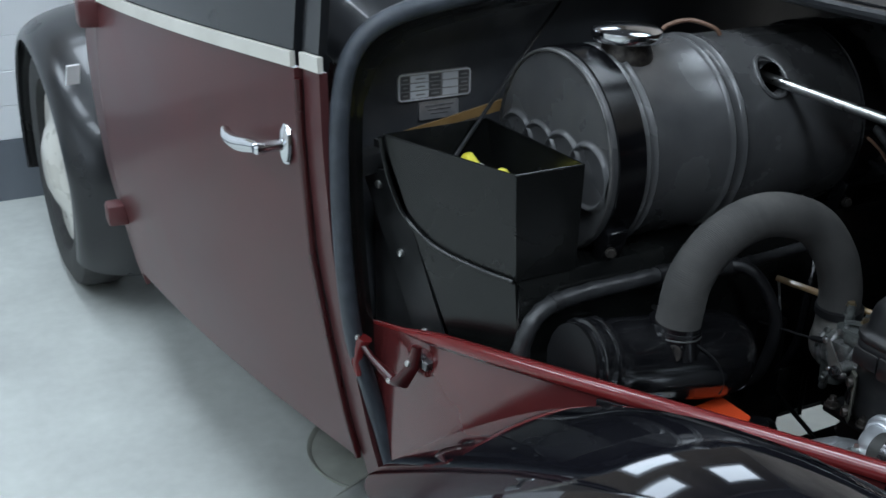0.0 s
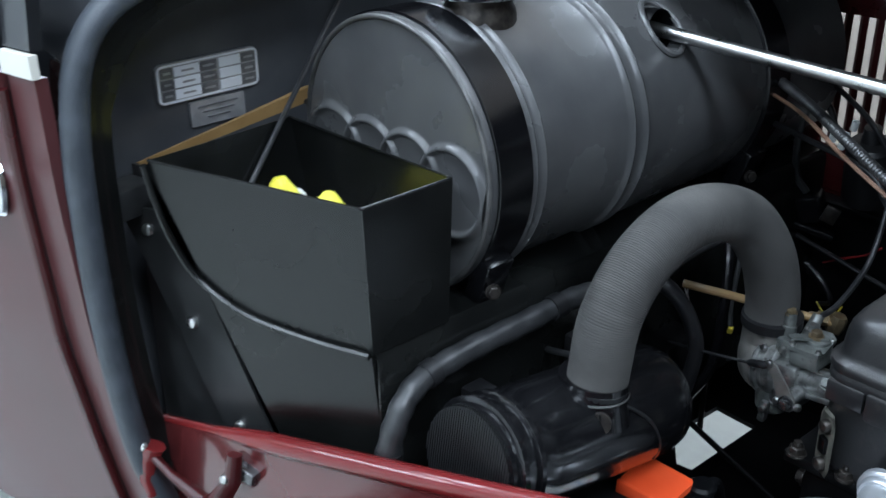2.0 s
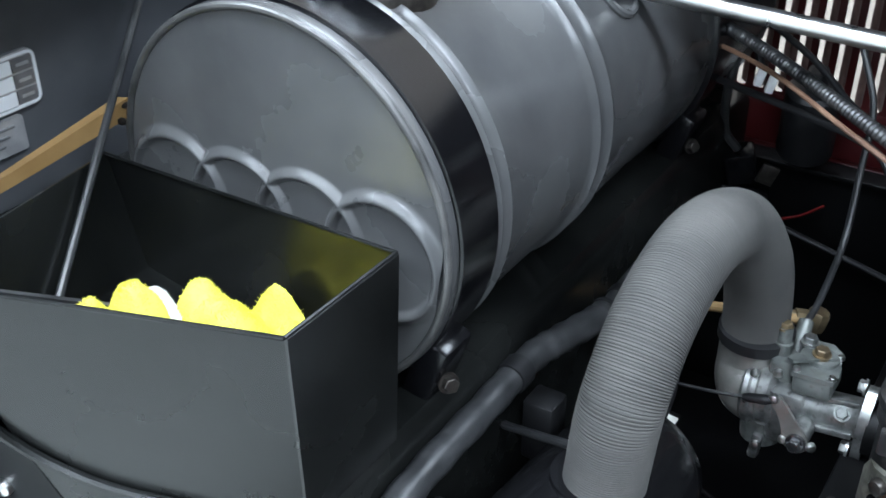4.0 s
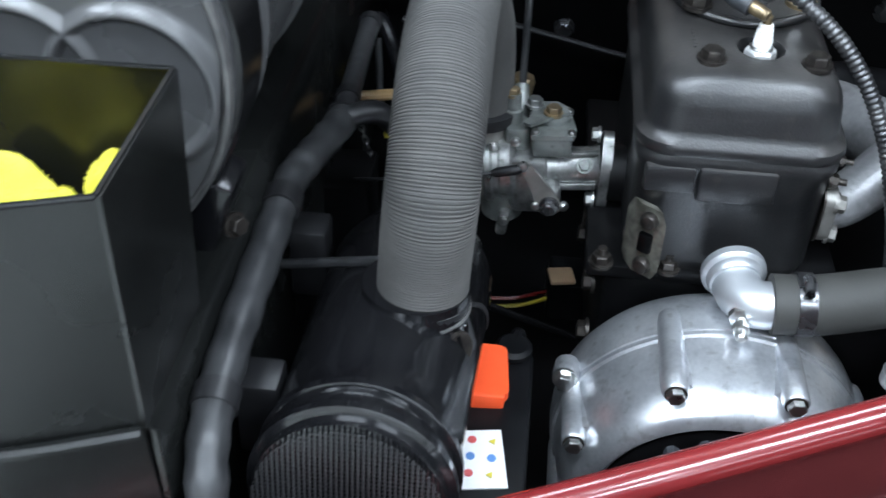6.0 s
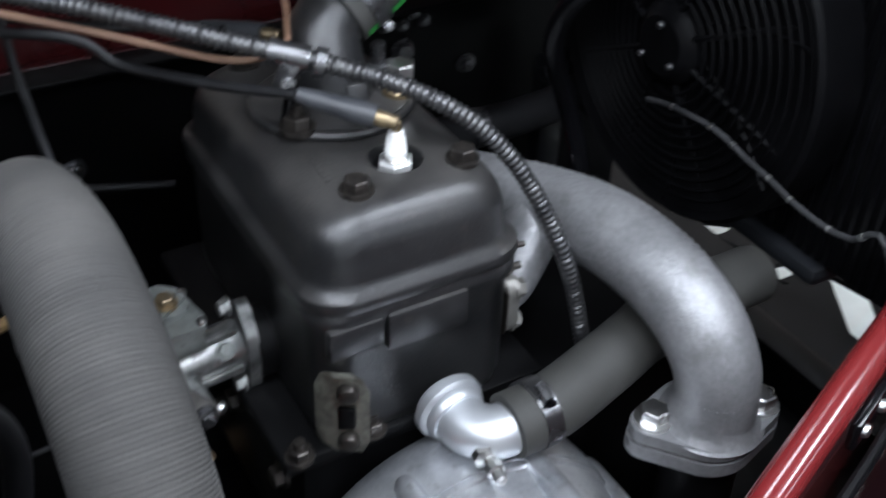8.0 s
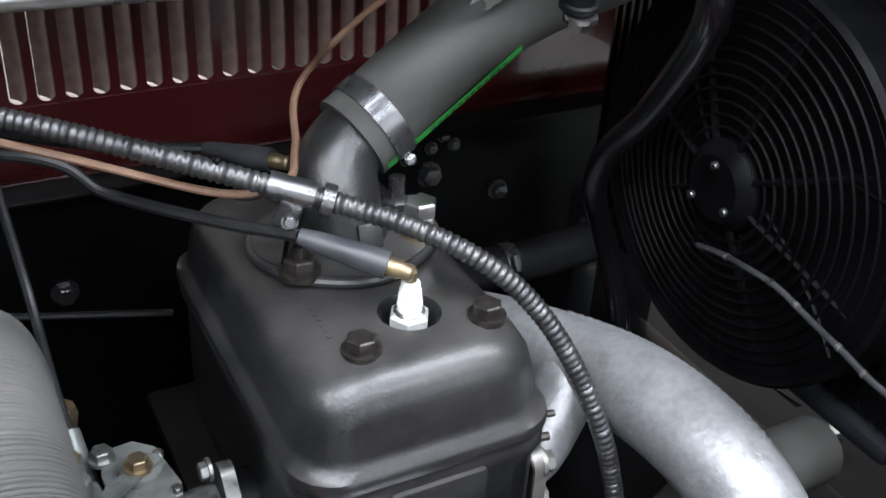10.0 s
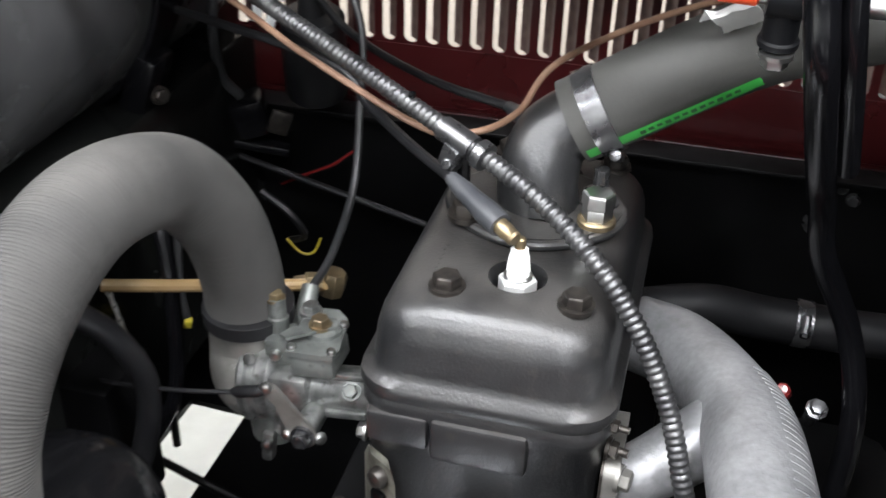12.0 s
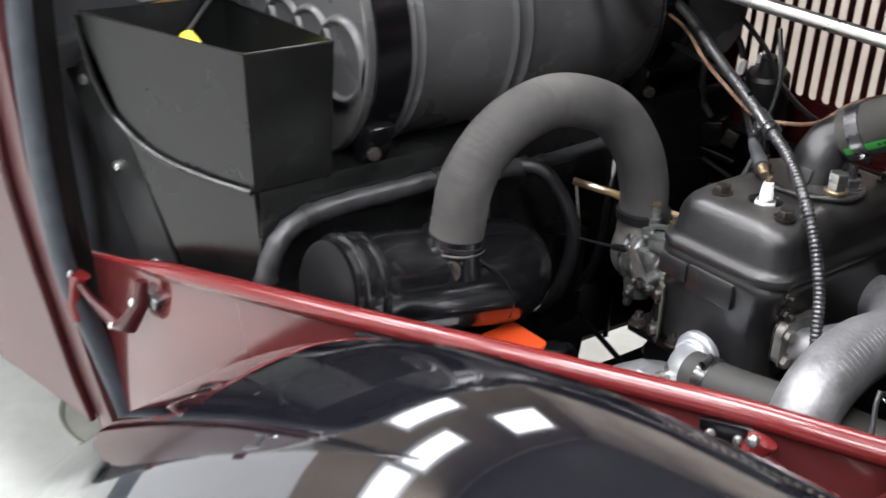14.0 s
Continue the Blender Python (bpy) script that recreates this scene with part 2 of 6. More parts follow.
def part(name, bm, material, parent=None, label="", sharp=35):
    if parent is not None:
        bmesh.ops.translate(bm, verts=bm.verts, vec=-ORIGIN[parent])
    me = bpy.data.meshes.new(name)
    bmesh.ops.recalc_face_normals(bm, faces=bm.faces)
    bm.to_mesh(me)
    bm.free()
    me.materials.append(material)
    for poly in me.polygons:
        poly.use_smooth = True
    me.set_sharp_from_angle(angle=radians(sharp))
    ob = new(name, me)
    ob.parent = parent
    ORIGIN[ob] = ORIGIN[parent] if parent is not None else Vector((0, 0, 0))
    if label:
        ob["label"] = label
    return ob


def again(ob, m, parent=None):
    """The same mesh once more, moved by m in the world."""
    two = new(ob.name.split(".")[0], ob.data)
    parent = parent or ob.parent
    two.parent = parent
    base = ORIGIN[parent] if parent is not None else Vector((0, 0, 0))
    two.matrix_basis = Matrix.Translation(-base) @ m @ Matrix.Translation(base)
    ORIGIN[two] = ORIGIN[ob]
    return two


def spline(points, n=48):
    p = [Vector(q) for q in points]
    p = [2 * p[0] - p[1]] + p + [2 * p[-1] - p[-2]]
    m = max(2, n // (len(p) - 3))
    out = []
    for i in range(1, len(p) - 2):
        a, b, c, d = p[i - 1 : i + 3]
        for k in range(m):
            u = k / m
            out.append(0.5 * (2 * b + (c - a) * u + (2 * a - 5 * b + 4 * c - d) * u * u + (3 * b - a - 3 * c + d) * u**3))
    out.append(p[-2].copy())
    return out


def even(points, count):
    """count points at equal steps along a polyline."""
    acc = [0.0]
    for a, b in zip(points, points[1:]):
        acc.append(acc[-1] + (b - a).length)
    out, k = [], 0
    for i in range(count):
        s = acc[-1] * i / (count - 1)
        while k < len(acc) - 2 and acc[k + 1] < s:
            k += 1
        out.append(points[k].lerp(points[k + 1], (s - acc[k]) / max(1e-9, acc[k + 1] - acc[k])))
    return out, acc[-1]


def sweep(points, radius, segs=14, caps=True, bm=None, squash=1.0):
    """A tube along points; radius is a number or a function of the index and the way along (0 to 1)."""
    bm = bm or bmesh.new()
    pts = [Vector(p) for p in points]
    side, rings = None, []
    for i, p in enumerate(pts):
        d = (pts[min(i + 1, len(pts) - 1)] - pts[max(i - 1, 0)]).normalized()
        if side is None:
            side = d.orthogonal().normalized()
        else:
            side = (side - d * side.dot(d)).normalized()
        up = d.cross(side)
        r = radius(i, i / (len(pts) - 1)) if callable(radius) else radius
        rings.append([bm.verts.new(p + (side * math.cos(a) + up * math.sin(a) * squash) * r) for a in (2 * math.pi * k / segs for k in range(segs))])
    for a, b in zip(rings, rings[1:]):
        for k in range(segs):
            bm.faces.new((a[k], a[(k + 1) % segs], b[(k + 1) % segs], b[k]))
    if caps:
        bm.faces.new(rings[0][::-1])
        bm.faces.new(rings[-1])
    return bm


def lathe(profile, at, axis=(0, 0, 1), segs=24, bm=None, phase=0.0):
    """Turns a profile of (radius, way along the axis) about an axis from at."""
    bm = bm or bmesh.new()
    q = Vector(axis).normalized().to_track_quat("Z", "Y")
    at = Vector(at)
    rings = []
    for r, h in profile:
        if r < 1e-6:
            rings.append([bm.verts.new(at + q @ Vector((0, 0, h)))])
        else:
            rings.append([bm.verts.new(at + q @ Vector((r * math.cos(a), r * math.sin(a), h))) for a in (phase + 2 * math.pi * k / segs for k in range(segs))])
    for a, b in zip(rings, rings[1:]):
        for k in range(segs):
            f = [a[k % len(a)], a[(k + 1) % len(a)], b[(k + 1) % len(b)], b[k % len(b)]]
            f = list(dict.fromkeys(f))
            if len(f) > 2:
                bm.faces.new(f)
    if len(rings[0]) > 1:
        bm.faces.new(rings[0][::-1])
    if len(rings[-1]) > 1:
        bm.faces.new(rings[-1])
    return bm


def block(size, at, turn=(0, 0, 0), bevel=0.0, steps=2, bm=None, taper=None):
    bm = bm or bmesh.new()
    m = pose(*at, *turn)
    made = bmesh.ops.create_cube(bm, size=1.0)["verts"]
    for v in made:
        v.co = Vector((v.co.x * size[0], v.co.y * size[1], v.co.z * size[2]))
        if taper and v.co.z > 0:
            v.co.x *= taper[0]
            v.co.y *= taper[1]
    if bevel:
        edges = list({e for v in made for e in v.link_edges})
        made = list({v for f in bmesh.ops.bevel(bm, geom=edges, offset=bevel, segments=steps, profile=0.5, affect="EDGES", clamp_overlap=True)["faces"] for v in f.verts} | {v for v in made if v.is_valid})
    bmesh.ops.transform(bm, matrix=m, verts=made)
    return bm


def grid(rows, bm=None, thick=0.0):
    """A sheet through rows of points, thickened along its normals."""
    bm = bm or bmesh.new()
    vs = [[bm.verts.new(p) for p in row] for row in rows]
    fs = []
    for a, b in zip(vs, vs[1:]):
        for k in range(len(a) - 1):
            fs.append(bm.faces.new((a[k], a[k + 1], b[k + 1], b[k])))
    if thick:
        bmesh.ops.recalc_face_normals(bm, faces=fs)
        bmesh.ops.solidify(bm, geom=fs, thickness=thick)
    return bm


def prism(outline, a, b, to3d, bm=None):
    """A plate: a flat outline carried from a to b; to3d(u, v, w) gives the place."""
    bm = bm or bmesh.new()
    lo = [bm.verts.new(to3d(u, v, a)) for u, v in outline]
    hi = [bm.verts.new(to3d(u, v, b)) for u, v in outline]
    n = len(outline)
    bm.faces.new(lo[::-1])
    bm.faces.new(hi)
    for k in range(n):
        bm.faces.new((lo[k], lo[(k + 1) % n], hi[(k + 1) % n], hi[k]))
    return bm


def frame_plate(outer, inner, a, b, to3d, bm=None):
    """A plate with an opening; both outlines have the same number of points."""
    bm = bm or bmesh.new()
    v = [[bm.verts.new(to3d(p, q, w)) for p, q in line] for line in (outer, inner) for w in (a, b)]
    n = len(outer)
    for k in range(n):
        j = (k + 1) % n
        bm.faces.new((v[0][k], v[0][j], v[2][j], v[2][k]))
        bm.faces.new((v[1][k], v[1][j], v[3][j], v[3][k]))
        bm.faces.new((v[0][k], v[0][j], v[1][j], v[1][k]))
        bm.faces.new((v[2][k], v[2][j], v[3][j], v[3][k]))
    return bm


def bolt(at, axis, size, material, parent, name="bolt", washer=True, stud=0.0):
    """A hexagon bolt head on a washer; size is across the flats."""
    r = size / math.sqrt(3)
    prof = [(r, 0.0), (r, 0.40 * size), (r * 0.95, 0.46 * size), (r * 0.82, 0.50 * size), (r * 0.5, 0.51 * size)]
    bm = lathe(prof, Vector(at) + Vector(axis).normalized() * (0.12 * size if washer else 0), axis, 6)
    if washer:
        lathe([(r * 1.28, -0.001), (r * 1.28, 0.13 * size)], at, axis, 18, bm)
    if stud:
        lathe([(r * 0.5, 0.5 * size), (r * 0.5, 0.6 * size + stud)], at, axis, 12, bm)
    return part(name, bm, material, parent, sharp=28)


def screw(at, axis, r, material, parent, name="screw"):
    bm = lathe([(r, -0.001), (r, r * 0.35), (r * 0.8, r * 0.7), (r * 0.35, r * 0.85), (0, r * 0.88)], at, axis, 14)
    return part(name, bm, material, parent)


def carve(ob, cutters):
    """Cuts closed shapes out of a part for good."""
    for bm in cutters:
        me = bpy.data.meshes.new("cutter")
        bmesh.ops.recalc_face_normals(bm, faces=bm.faces)
        bm.to_mesh(me)
        bm.free()
        tool = new("cutter", me)
        mod = ob.modifiers.new("cut", "BOOLEAN")
        mod.operation, mod.object, mod.solver = "DIFFERENCE", tool, "EXACT"
        bpy.context.view_layer.update()
        cut = bpy.data.meshes.new_from_object(ob.evaluated_get(bpy.context.evaluated_depsgraph_get()))
        ob.modifiers.clear()
        ob.data = cut
        bpy.data.objects.remove(tool)
    for poly in ob.data.polygons:
        poly.use_smooth = True
    ob.data.set_sharp_from_angle(angle=radians(50))


def clamp_band(at, axis, r, wide, parent, towards, name="hose_clamp"):
    """A worm-drive clamp: a thin band and its screw housing."""
    axis = Vector(axis).normalized()
    bm = lathe([(r, -wide / 2), (r + 0.0012, -wide / 2), (r + 0.0012, wide / 2), (r, wide / 2)], at, axis, 30)
    out = Vector(towards)
    out = (out - axis * out.dot(axis)).normalized()
    tang = axis.cross(out)
    c = Vector(at) + out * (r + 0.0035)
    lathe([(0.0020, -0.0070), (0.0036, -0.0062), (0.0036, 0.0062), (0.0020, 0.0070)], c, tang, 10, bm)
    band = part(name, bm, CLAMP, parent, "steel worm-drive clamp")
    part("clamp_screw", lathe([(0.0020, 0.0065), (0.0034, 0.0070), (0.0033, 0.0092), (0.0022, 0.0102), (0.0, 0.0092)], c, tang, 6), STRAP, band)
    return band


def rounded(x0, x1, y0, y1, r, n=6):
    out = []
    for cx, cy, a0 in ((x1 - r, y1 - r, 0), (x0 + r, y1 - r, 90), (x0 + r, y0 + r, 180), (x1 - r, y0 + r, 270)):
        out += [(cx + r * math.cos(radians(a0 + 90 * k / n)), cy + r * math.sin(radians(a0 + 90 * k / n))) for k in range(n + 1)]
    return out


# ---- the garage ----
def slab(name, size, at, material):
    return tagged(part(name, block(size, at), material), kind="structure")


slab("floor", (9.0, 6.5, 0.1), (1.0, -1.4, -0.05), FLOOR)["label"] = "pale grey-green epoxy garage floor"
slab("ceiling", (9.0, 6.5, 0.1), (1.0, -1.4, 3.25), CEIL)["label"] = "plain dark garage ceiling"
wall_w = slab("wall_west", (0.1, 8.0, 3.2), (-3.04, -0.6, 1.6), WALL)
wall_w["label"] = "garage wall with white boards below and brown boards above"
slab("wall_east", (0.1, 8.0, 3.2), (5.45, -0.6, 1.6), BROWNWALL)["label"] = "plain brown garage wall"
slab("wall_south", (8.4, 0.1, 3.2), (1.2, -4.55, 1.6), WALL)["label"] = "plain off-white garage wall"
wall_n = slab("wall_north", (8.4, 0.1, 3.2), (1.2, 1.82, 1.6), BEIGE)
wall_n["label"] = "plain pale beige garage wall"
slab("baseboard", (0.03, 7.8, 0.205), (-2.975, -0.6, 0.1025), PLINTH)["label"] = "dark grey plinth along the clad wall"
for i in range(26):
    z = 0.262 + 0.1135 * i
    if i in (0, 13):
        # white boards below, brown-stained ones above
        z_first = z
        board = part("siding_board", block((0.022, 7.8, 0.1128), (-2.978, -0.6, z), bevel=0.002, steps=1), BROWNBOARD if i else SIDING, wall_w)
    else:
        again(board, Matrix.Translation((0, 0, z - z_first)))
for i, (y0, y1, z0, z1) in enumerate(((-0.38, 0.32, 2.40, 2.66), (-1.05, -0.50, 2.32, 2.60), (0.10, 0.78, 1.92, 2.12), (-0.15, 0.50, 1.30, 1.60), (0.92, 1.45, 2.45, 2.85))):
    win = tagged(part("window_%d" % (i + 1), frame_plate([(y0 - 0.05, z0 - 0.05), (y1 + 0.05, z0 - 0.05), (y1 + 0.05, z1 + 0.05), (y0 - 0.05, z1 + 0.05)], [(y0, z0), (y1, z0), (y1, z1), (y0, z1)], -2.99, -2.945, lambda u, v, w: (w, u, v)), SIDING), kind="structure")
    win["label"] = "white framed garage window with daylight behind"
    part("pane", block((0.006, y1 - y0, z1 - z0), (-2.958, (y0 + y1) / 2, (z0 + z1) / 2)), DAYLIGHT, win)
for lx, ly in CEILING_LAMPS:
    lamp = thing("ceiling_light", (lx, ly, 3.2), "flat white ceiling light panel, switched on", "light", "ceiling lights")
    part("frame", frame_plate([(-0.63, -0.33), (0.63, -0.33), (0.63, 0.33), (-0.63, 0.33)], [(-0.61, -0.31), (0.61, -0.31), (0.61, 0.31), (-0.61, 0.31)], 3.1, 3.2, lambda u, v, w: (lx + u, ly + v, w)), CEIL, lamp)
    part("diffuser", block((1.22, 0.62, 0.02), (lx, ly, 3.17)), TUBELIGHT, lamp)

# ---- the car's body ----
MID = 0.02  # the car's middle plane, y
car = thing("vintage_car", (-0.9, MID, 0.0), "maroon and black vintage car with its bonnet open", "car")


def lerp(table, x):
    """A value read from a table of (x, value)."""
    if x <= table[0][0]:
        return table[0][1]
    for (a, va), (b, vb) in zip(table, table[1:]):
        if x <= b:
            u = (x - a) / (b - a)
            return va + (vb - va) * u
    return table[-1][1]


SIDE_FRONT = [(0.20, -0.425), (0.28, -0.447), (0.40, -0.475), (0.547, -0.501), (0.685, -0.522), (0.85, -0.532), (0.97, -0.533), (1.10, -0.520), (1.25, -0.47)]
SIDE_REAR = [(0.20, -0.565), (0.33, -0.590), (0.50, -0.619), (0.62, -0.629), (0.74, -0.633), (0.88, -0.626), (1.0, -0.610), (1.25, -0.53)]


def side_y(x, z, out=0.0):
    u = (-0.60 - x) / 0.85
    bow = 0.018 * math.sin(math.pi * max(0, min(1, u)))
    return lerp(SIDE_FRONT, z) * (1 - u) + lerp(SIDE_REAR, z) * u - bow - out


def belt(x):
    return 0.962 + 0.052 * (x + 0.56)


def side_sheet(x0, x1, z0, z1, out=0.0, nx=24, nz=16, thick=0.012, edge=0.0):
    """Body side between two stations; z0 and z1 may be functions of x."""
    rows = []
    for i in range(nx + 1):
        x = x0 + (x1 - x0) * i / nx
        lo, hi = (z0(x) if callable(z0) else z0), (z1(x) if callable(z1) else z1)
        rows.append([(x, side_y(x, lo + (hi - lo) * k / nz, out), lo + (hi - lo) * k / nz) for k in range(nz + 1)])
    return grid(rows, thick=thick)


door = part("door", side_sheet(-1.43, -0.605, 0.335, lambda x: belt(x) - 0.012, out=0.008), MAROON, car, "closed maroon front door, satin paint")
part("upper_door", side_sheet(-1.43, -0.605, lambda x: belt(x) + 0.012, 1.25, out=0.008, nz=8), BODY_BLACK, door, "black upper part of the door")
part("belt_strip", side_sheet(-1.43, -0.605, lambda x: belt(x) - 0.0100, lambda x: belt(x) + 0.0100, out=0.013, nz=3, thick=0.008), CREAM, door, "cream belt line strip")
part("belt_strip", side_sheet(-0.596, -0.545, lambda x: belt(x) - 0.0100, lambda x: belt(x) + 0.0100, out=0.005, nx=6, nz=3, thick=0.008), CREAM, car, "cream belt line strip")
edge_pts = [(-0.600, side_y(-0.60, z, 0.006), z) for z in [0.335 + i * 0.03 for i in range(21)]]
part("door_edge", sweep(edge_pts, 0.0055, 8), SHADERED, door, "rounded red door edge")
part("side_panel", side_sheet(-0.597, -0.552, 0.30, lambda x: belt(x) - 0.012, nx=6), MAROON, car, "narrow maroon strip before the door")
part("cowl_black", side_sheet(-0.597, -0.552, lambda x: belt(x) + 0.012, 1.10, nx=6), BODY_BLACK, car, "black painted cowl")


def rear_sheet(z0, z1, nz=14):
    """Body side behind the door, drawn in towards the tail."""
    rows = []
    for i in range(23):
        x = -1.44 - 1.06 * i / 22
        w = (-1.44 - x) / 1.06
        lo, hi = (z(x) if callable(z) else z for z in (z0, z1))
        rows.append([(x, side_y(-1.44, lo + (hi - lo) * k / nz, 0.006) + 0.05 * w + 0.24 * w * w, lo + (hi - lo) * k / nz) for k in range(nz + 1)])
    return grid(rows, thick=0.01)


part("rear_quarter", rear_sheet(0.30, lambda x: belt(x) - 0.012), MAROON, car, "maroon rear quarter")
part("rear_upper", rear_sheet(lambda x: belt(x) - 0.012, 1.25, 8), BODY_BLACK, car)
part("sill", sweep([(-1.6, -0.50, 0.31), (-0.95, -0.43, 0.31)], 0.03, 10), BODY_BLACK, car)
for hz in (0.885, 0.475):
    y = side_y(-1.43, hz, 0.012)
    hb = block((0.05, 0.045, 0.045 if hz < 0.6 else 0.055), (-1.435, y - 0.008, hz), (0, 0, -4), 0.008)
    part("hinge", hb, MAROON, door, "maroon door hinge")

# door handle: an escutcheon and a curved lever
plate = lathe([(0.0, 0.0), (0.017, 0.0), (0.016, 0.004), (0.011, 0.008), (0.0, 0.009)], (-0.634, side_y(-0.634, 0.838, 0.008), 0.838), (0, -1, 0.1), 24)
for v in plate.verts:
    v.co.z = 0.838 + (v.co.z - 0.838) * 1.75
handle = part("door_handle", plate, CHROME, door, "chrome lever door handle")
part("neck", lathe([(0.009, 0.0), (0.008, 0.02), (0.0095, 0.030), (0.0095, 0.042), (0.006, 0.046)], (-0.634, side_y(-0.634, 0.838, 0.010), 0.838), (0, -1, 0.0), 18), CHROME, handle)
hy = side_y(-0.634, 0.838, 0.008) - 0.036
lever = spline([(-0.630, hy, 0.838), (-0.665, hy - 0.004, 0.832), (-0.705, hy - 0.010, 0.825), (-0.742, hy - 0.012, 0.824), (-0.762, hy - 0.010, 0.829)], 28)
part("lever", sweep(lever, lambda i, u: 0.0065 + 0.0045 * math.sin(math.pi * min(1, u * 0.9 + 0.1)), 14, squash=1.2), CHROME, handle)

# the far side of the body, plain
mirror = side_sheet(-2.5, -0.552, 0.33, 1.25, nx=20, nz=10)
for v in mirror.verts:
    v.co.y = 2 * MID - v.co.y
part("far_side", mirror, BODY_BLACK, car)
part("rear_panel", block((0.05, 1.0, 0.9), (-2.5, MID, 0.75), bevel=0.02), BODY_BLACK, car)
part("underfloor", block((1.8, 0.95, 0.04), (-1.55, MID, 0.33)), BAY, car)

# bonnet opening: seal bead round the cowl
ARCH = [(-0.415, 0.26), (-0.444, 0.386), (-0.470, 0.49), (-0.491, 0.568), (-0.503, 0.683), (-0.507, 0.798), (-0.504, 0.900), (-0.486, 0.972), (-0.438, 1.012), (-0.341, 1.032), (-0.20, 1.045), (MID, 1.052)]
ring = [Vector((-0.545, y, z)) for y, z in ARCH]
ring += [Vector((-0.545, 2 * MID - y, z)) for y, z in ARCH[-2::-1]]
bead = spline(ring, 140)
part("bonnet_seal", sweep(bead, 0.013, 12), FELT, car, "worn dark rubber seal round the bonnet opening")
inner = [Vector((p.x - 0.012, MID + (p.y - MID) * 0.955, p.z - 0.02 if p.z > 0.95 else p.z)) for p in bead]
part("cowl_flange", grid([[p + Vector((0.006, 0, 0)) for p in inner], [p + Vector((-0.09, 0, 0)) for p in inner]], thick=0.004), SATIN, car, "black inner flange of the cowl")
part("cowl_lip", grid([[Vector((-0.553, p.y, p.z)) for p in bead], [Vector((-0.556, MID + (p.y - MID) * 0.93, p.z - 0.03 if p.z > 0.95 else p.z)) for p in bead]], thick=0.003), SATIN, car)
part("cowl_top", grid([[Vector((-0.552, p.y, p.z)) for p in bead if p.z > 0.94], [Vector((-0.75, MID + (p.y - MID) * 1.03, p.z + 0.05)) for p in bead if p.z > 0.94]], thick=0.004), BODY_BLACK, car, "black cowl top")
fw = [(-0.43, 0.42), (0.47, 0.42), (0.51, 0.98), (0.42, 1.03), (-0.38, 1.03), (-0.47, 0.98)]
part("firewall", prism(fw, -0.655, -0.645, lambda u, v, w: (w, u, v)), BULKHEAD, car, "black painted firewall")

# footwell ledge under the tank and box: a sheet that sweeps down and forward
LEDGE = [(-0.645, 0.80), (-0.54, 0.765), (-0.46, 0.743), (-0.39, 0.731), (-0.322, 0.727), (-0.318, 0.72), (-0.316, 0.60), (-0.318, 0.49), (-0.36, 0.46), (-0.50, 0.45)]
rows = [[(x, y, z) for x, z in LEDGE] for y in (-0.368, -0.30, -0.1, 0.1, 0.3, 0.36)]
part("footwell", grid(rows, thick=-0.003), SATIN, car, "black sheet footwell behind the engine")
CURVE = [(-0.514, 0.87), (-0.508, 0.826), (-0.499, 0.796), (-0.480, 0.764), (-0.436, 0.738), (-0.372, 0.729), (-0.319, 0.728)]


def flank_y(x, z, out=0.0):
    """The slanting plane of the box's and footwell's outer side."""
    return (-0.1726 + 0.3562 * x - 0.0823 * z) / 0.9308 - out


def flank_foot(x):
    """Where a column of the footwell side ends below, right of the riveted strip."""
    return -0.357 + (x + 0.514) * 0.195


curve = [(p.x, p.z) for p in spline([(x, 0, z) for x, z in CURVE], 36)]
part("footwell_side", prism(curve + [(-0.319, 0.40), (flank_foot(-0.514), 0.40)], 0.0, 0.003, lambda u, v, w: (u, flank_y(u, v, 0.001) + w, v)), SATIN, car)
part("footwell_bead", sweep([(x, flank_y(x, z, 0.003), z) for x, z in curve], 0.0035, 8), SATIN, car, "rolled black edge")
# riveted strip and inner cowl side
part("cowl_side", grid([[(-0.60, -0.432, z), (-0.548, -0.424, z), (-0.44 + 0.06 * (0.84 - z), -0.382, z)] for z in (0.30, 0.55, 0.70, 0.84)], thick=0.003), STRIPGREY, car)
strip_pts = [((-0.565, -0.446, 0.81), 0.030), ((-0.556, -0.441, 0.785), 0.028), ((-0.518, -0.428, 0.70), 0.026), ((-0.481, -0.410, 0.593), 0.025), ((-0.466, -0.405, 0.55), 0.025)]
part("riveted_strip", grid([[(p[0] - w, p[1] - 0.008, p[2] - w * 0.25), (p[0], p[1] - 0.002, p[2]), (p[0] + w + 0.018, p[1] + 0.006, p[2] + w * 0.25)] for p, w in strip_pts], thick=0.003), STRIPGREY, car, "black strip with bright rivets")
for p in ((-0.558, -0.444, 0.789), (-0.518, -0.431, 0.701), (-0.481, -0.413, 0.593)):
    screw(p, (0.35, -0.9, 0.1), 0.006, STEEL, car, "rivet")
for p in ((-0.562, -0.472, 0.554), (-0.571, -0.447, 0.401)):
    screw(p, (0.3, -0.95, 0.1), 0.008, STEEL, car, "screw")
gusset = [(-0.466, 0.952), (-0.463, 0.972), (-0.456, 0.987), (-0.443, 0.996), (-0.415, 1.003), (-0.37, 1.008), (-0.372, 0.992), (-0.400, 0.982), (-0.432, 0.976), (-0.452, 0.966)]
part("corner_gusset", prism(gusset, -0.566, -0.560, lambda u, v, w: (w, u, v)), BULKHEAD, car, "small grey corner plate with a screw")
part("gusset_edge", sweep([(-0.560, u, v) for u, v in gusset[:6]], 0.0028, 8), BULKHEAD, car)
screw((-0.559, -0.404, 0.993), (1, -0.2, 0.1), 0.006, STEEL, car, "screw")
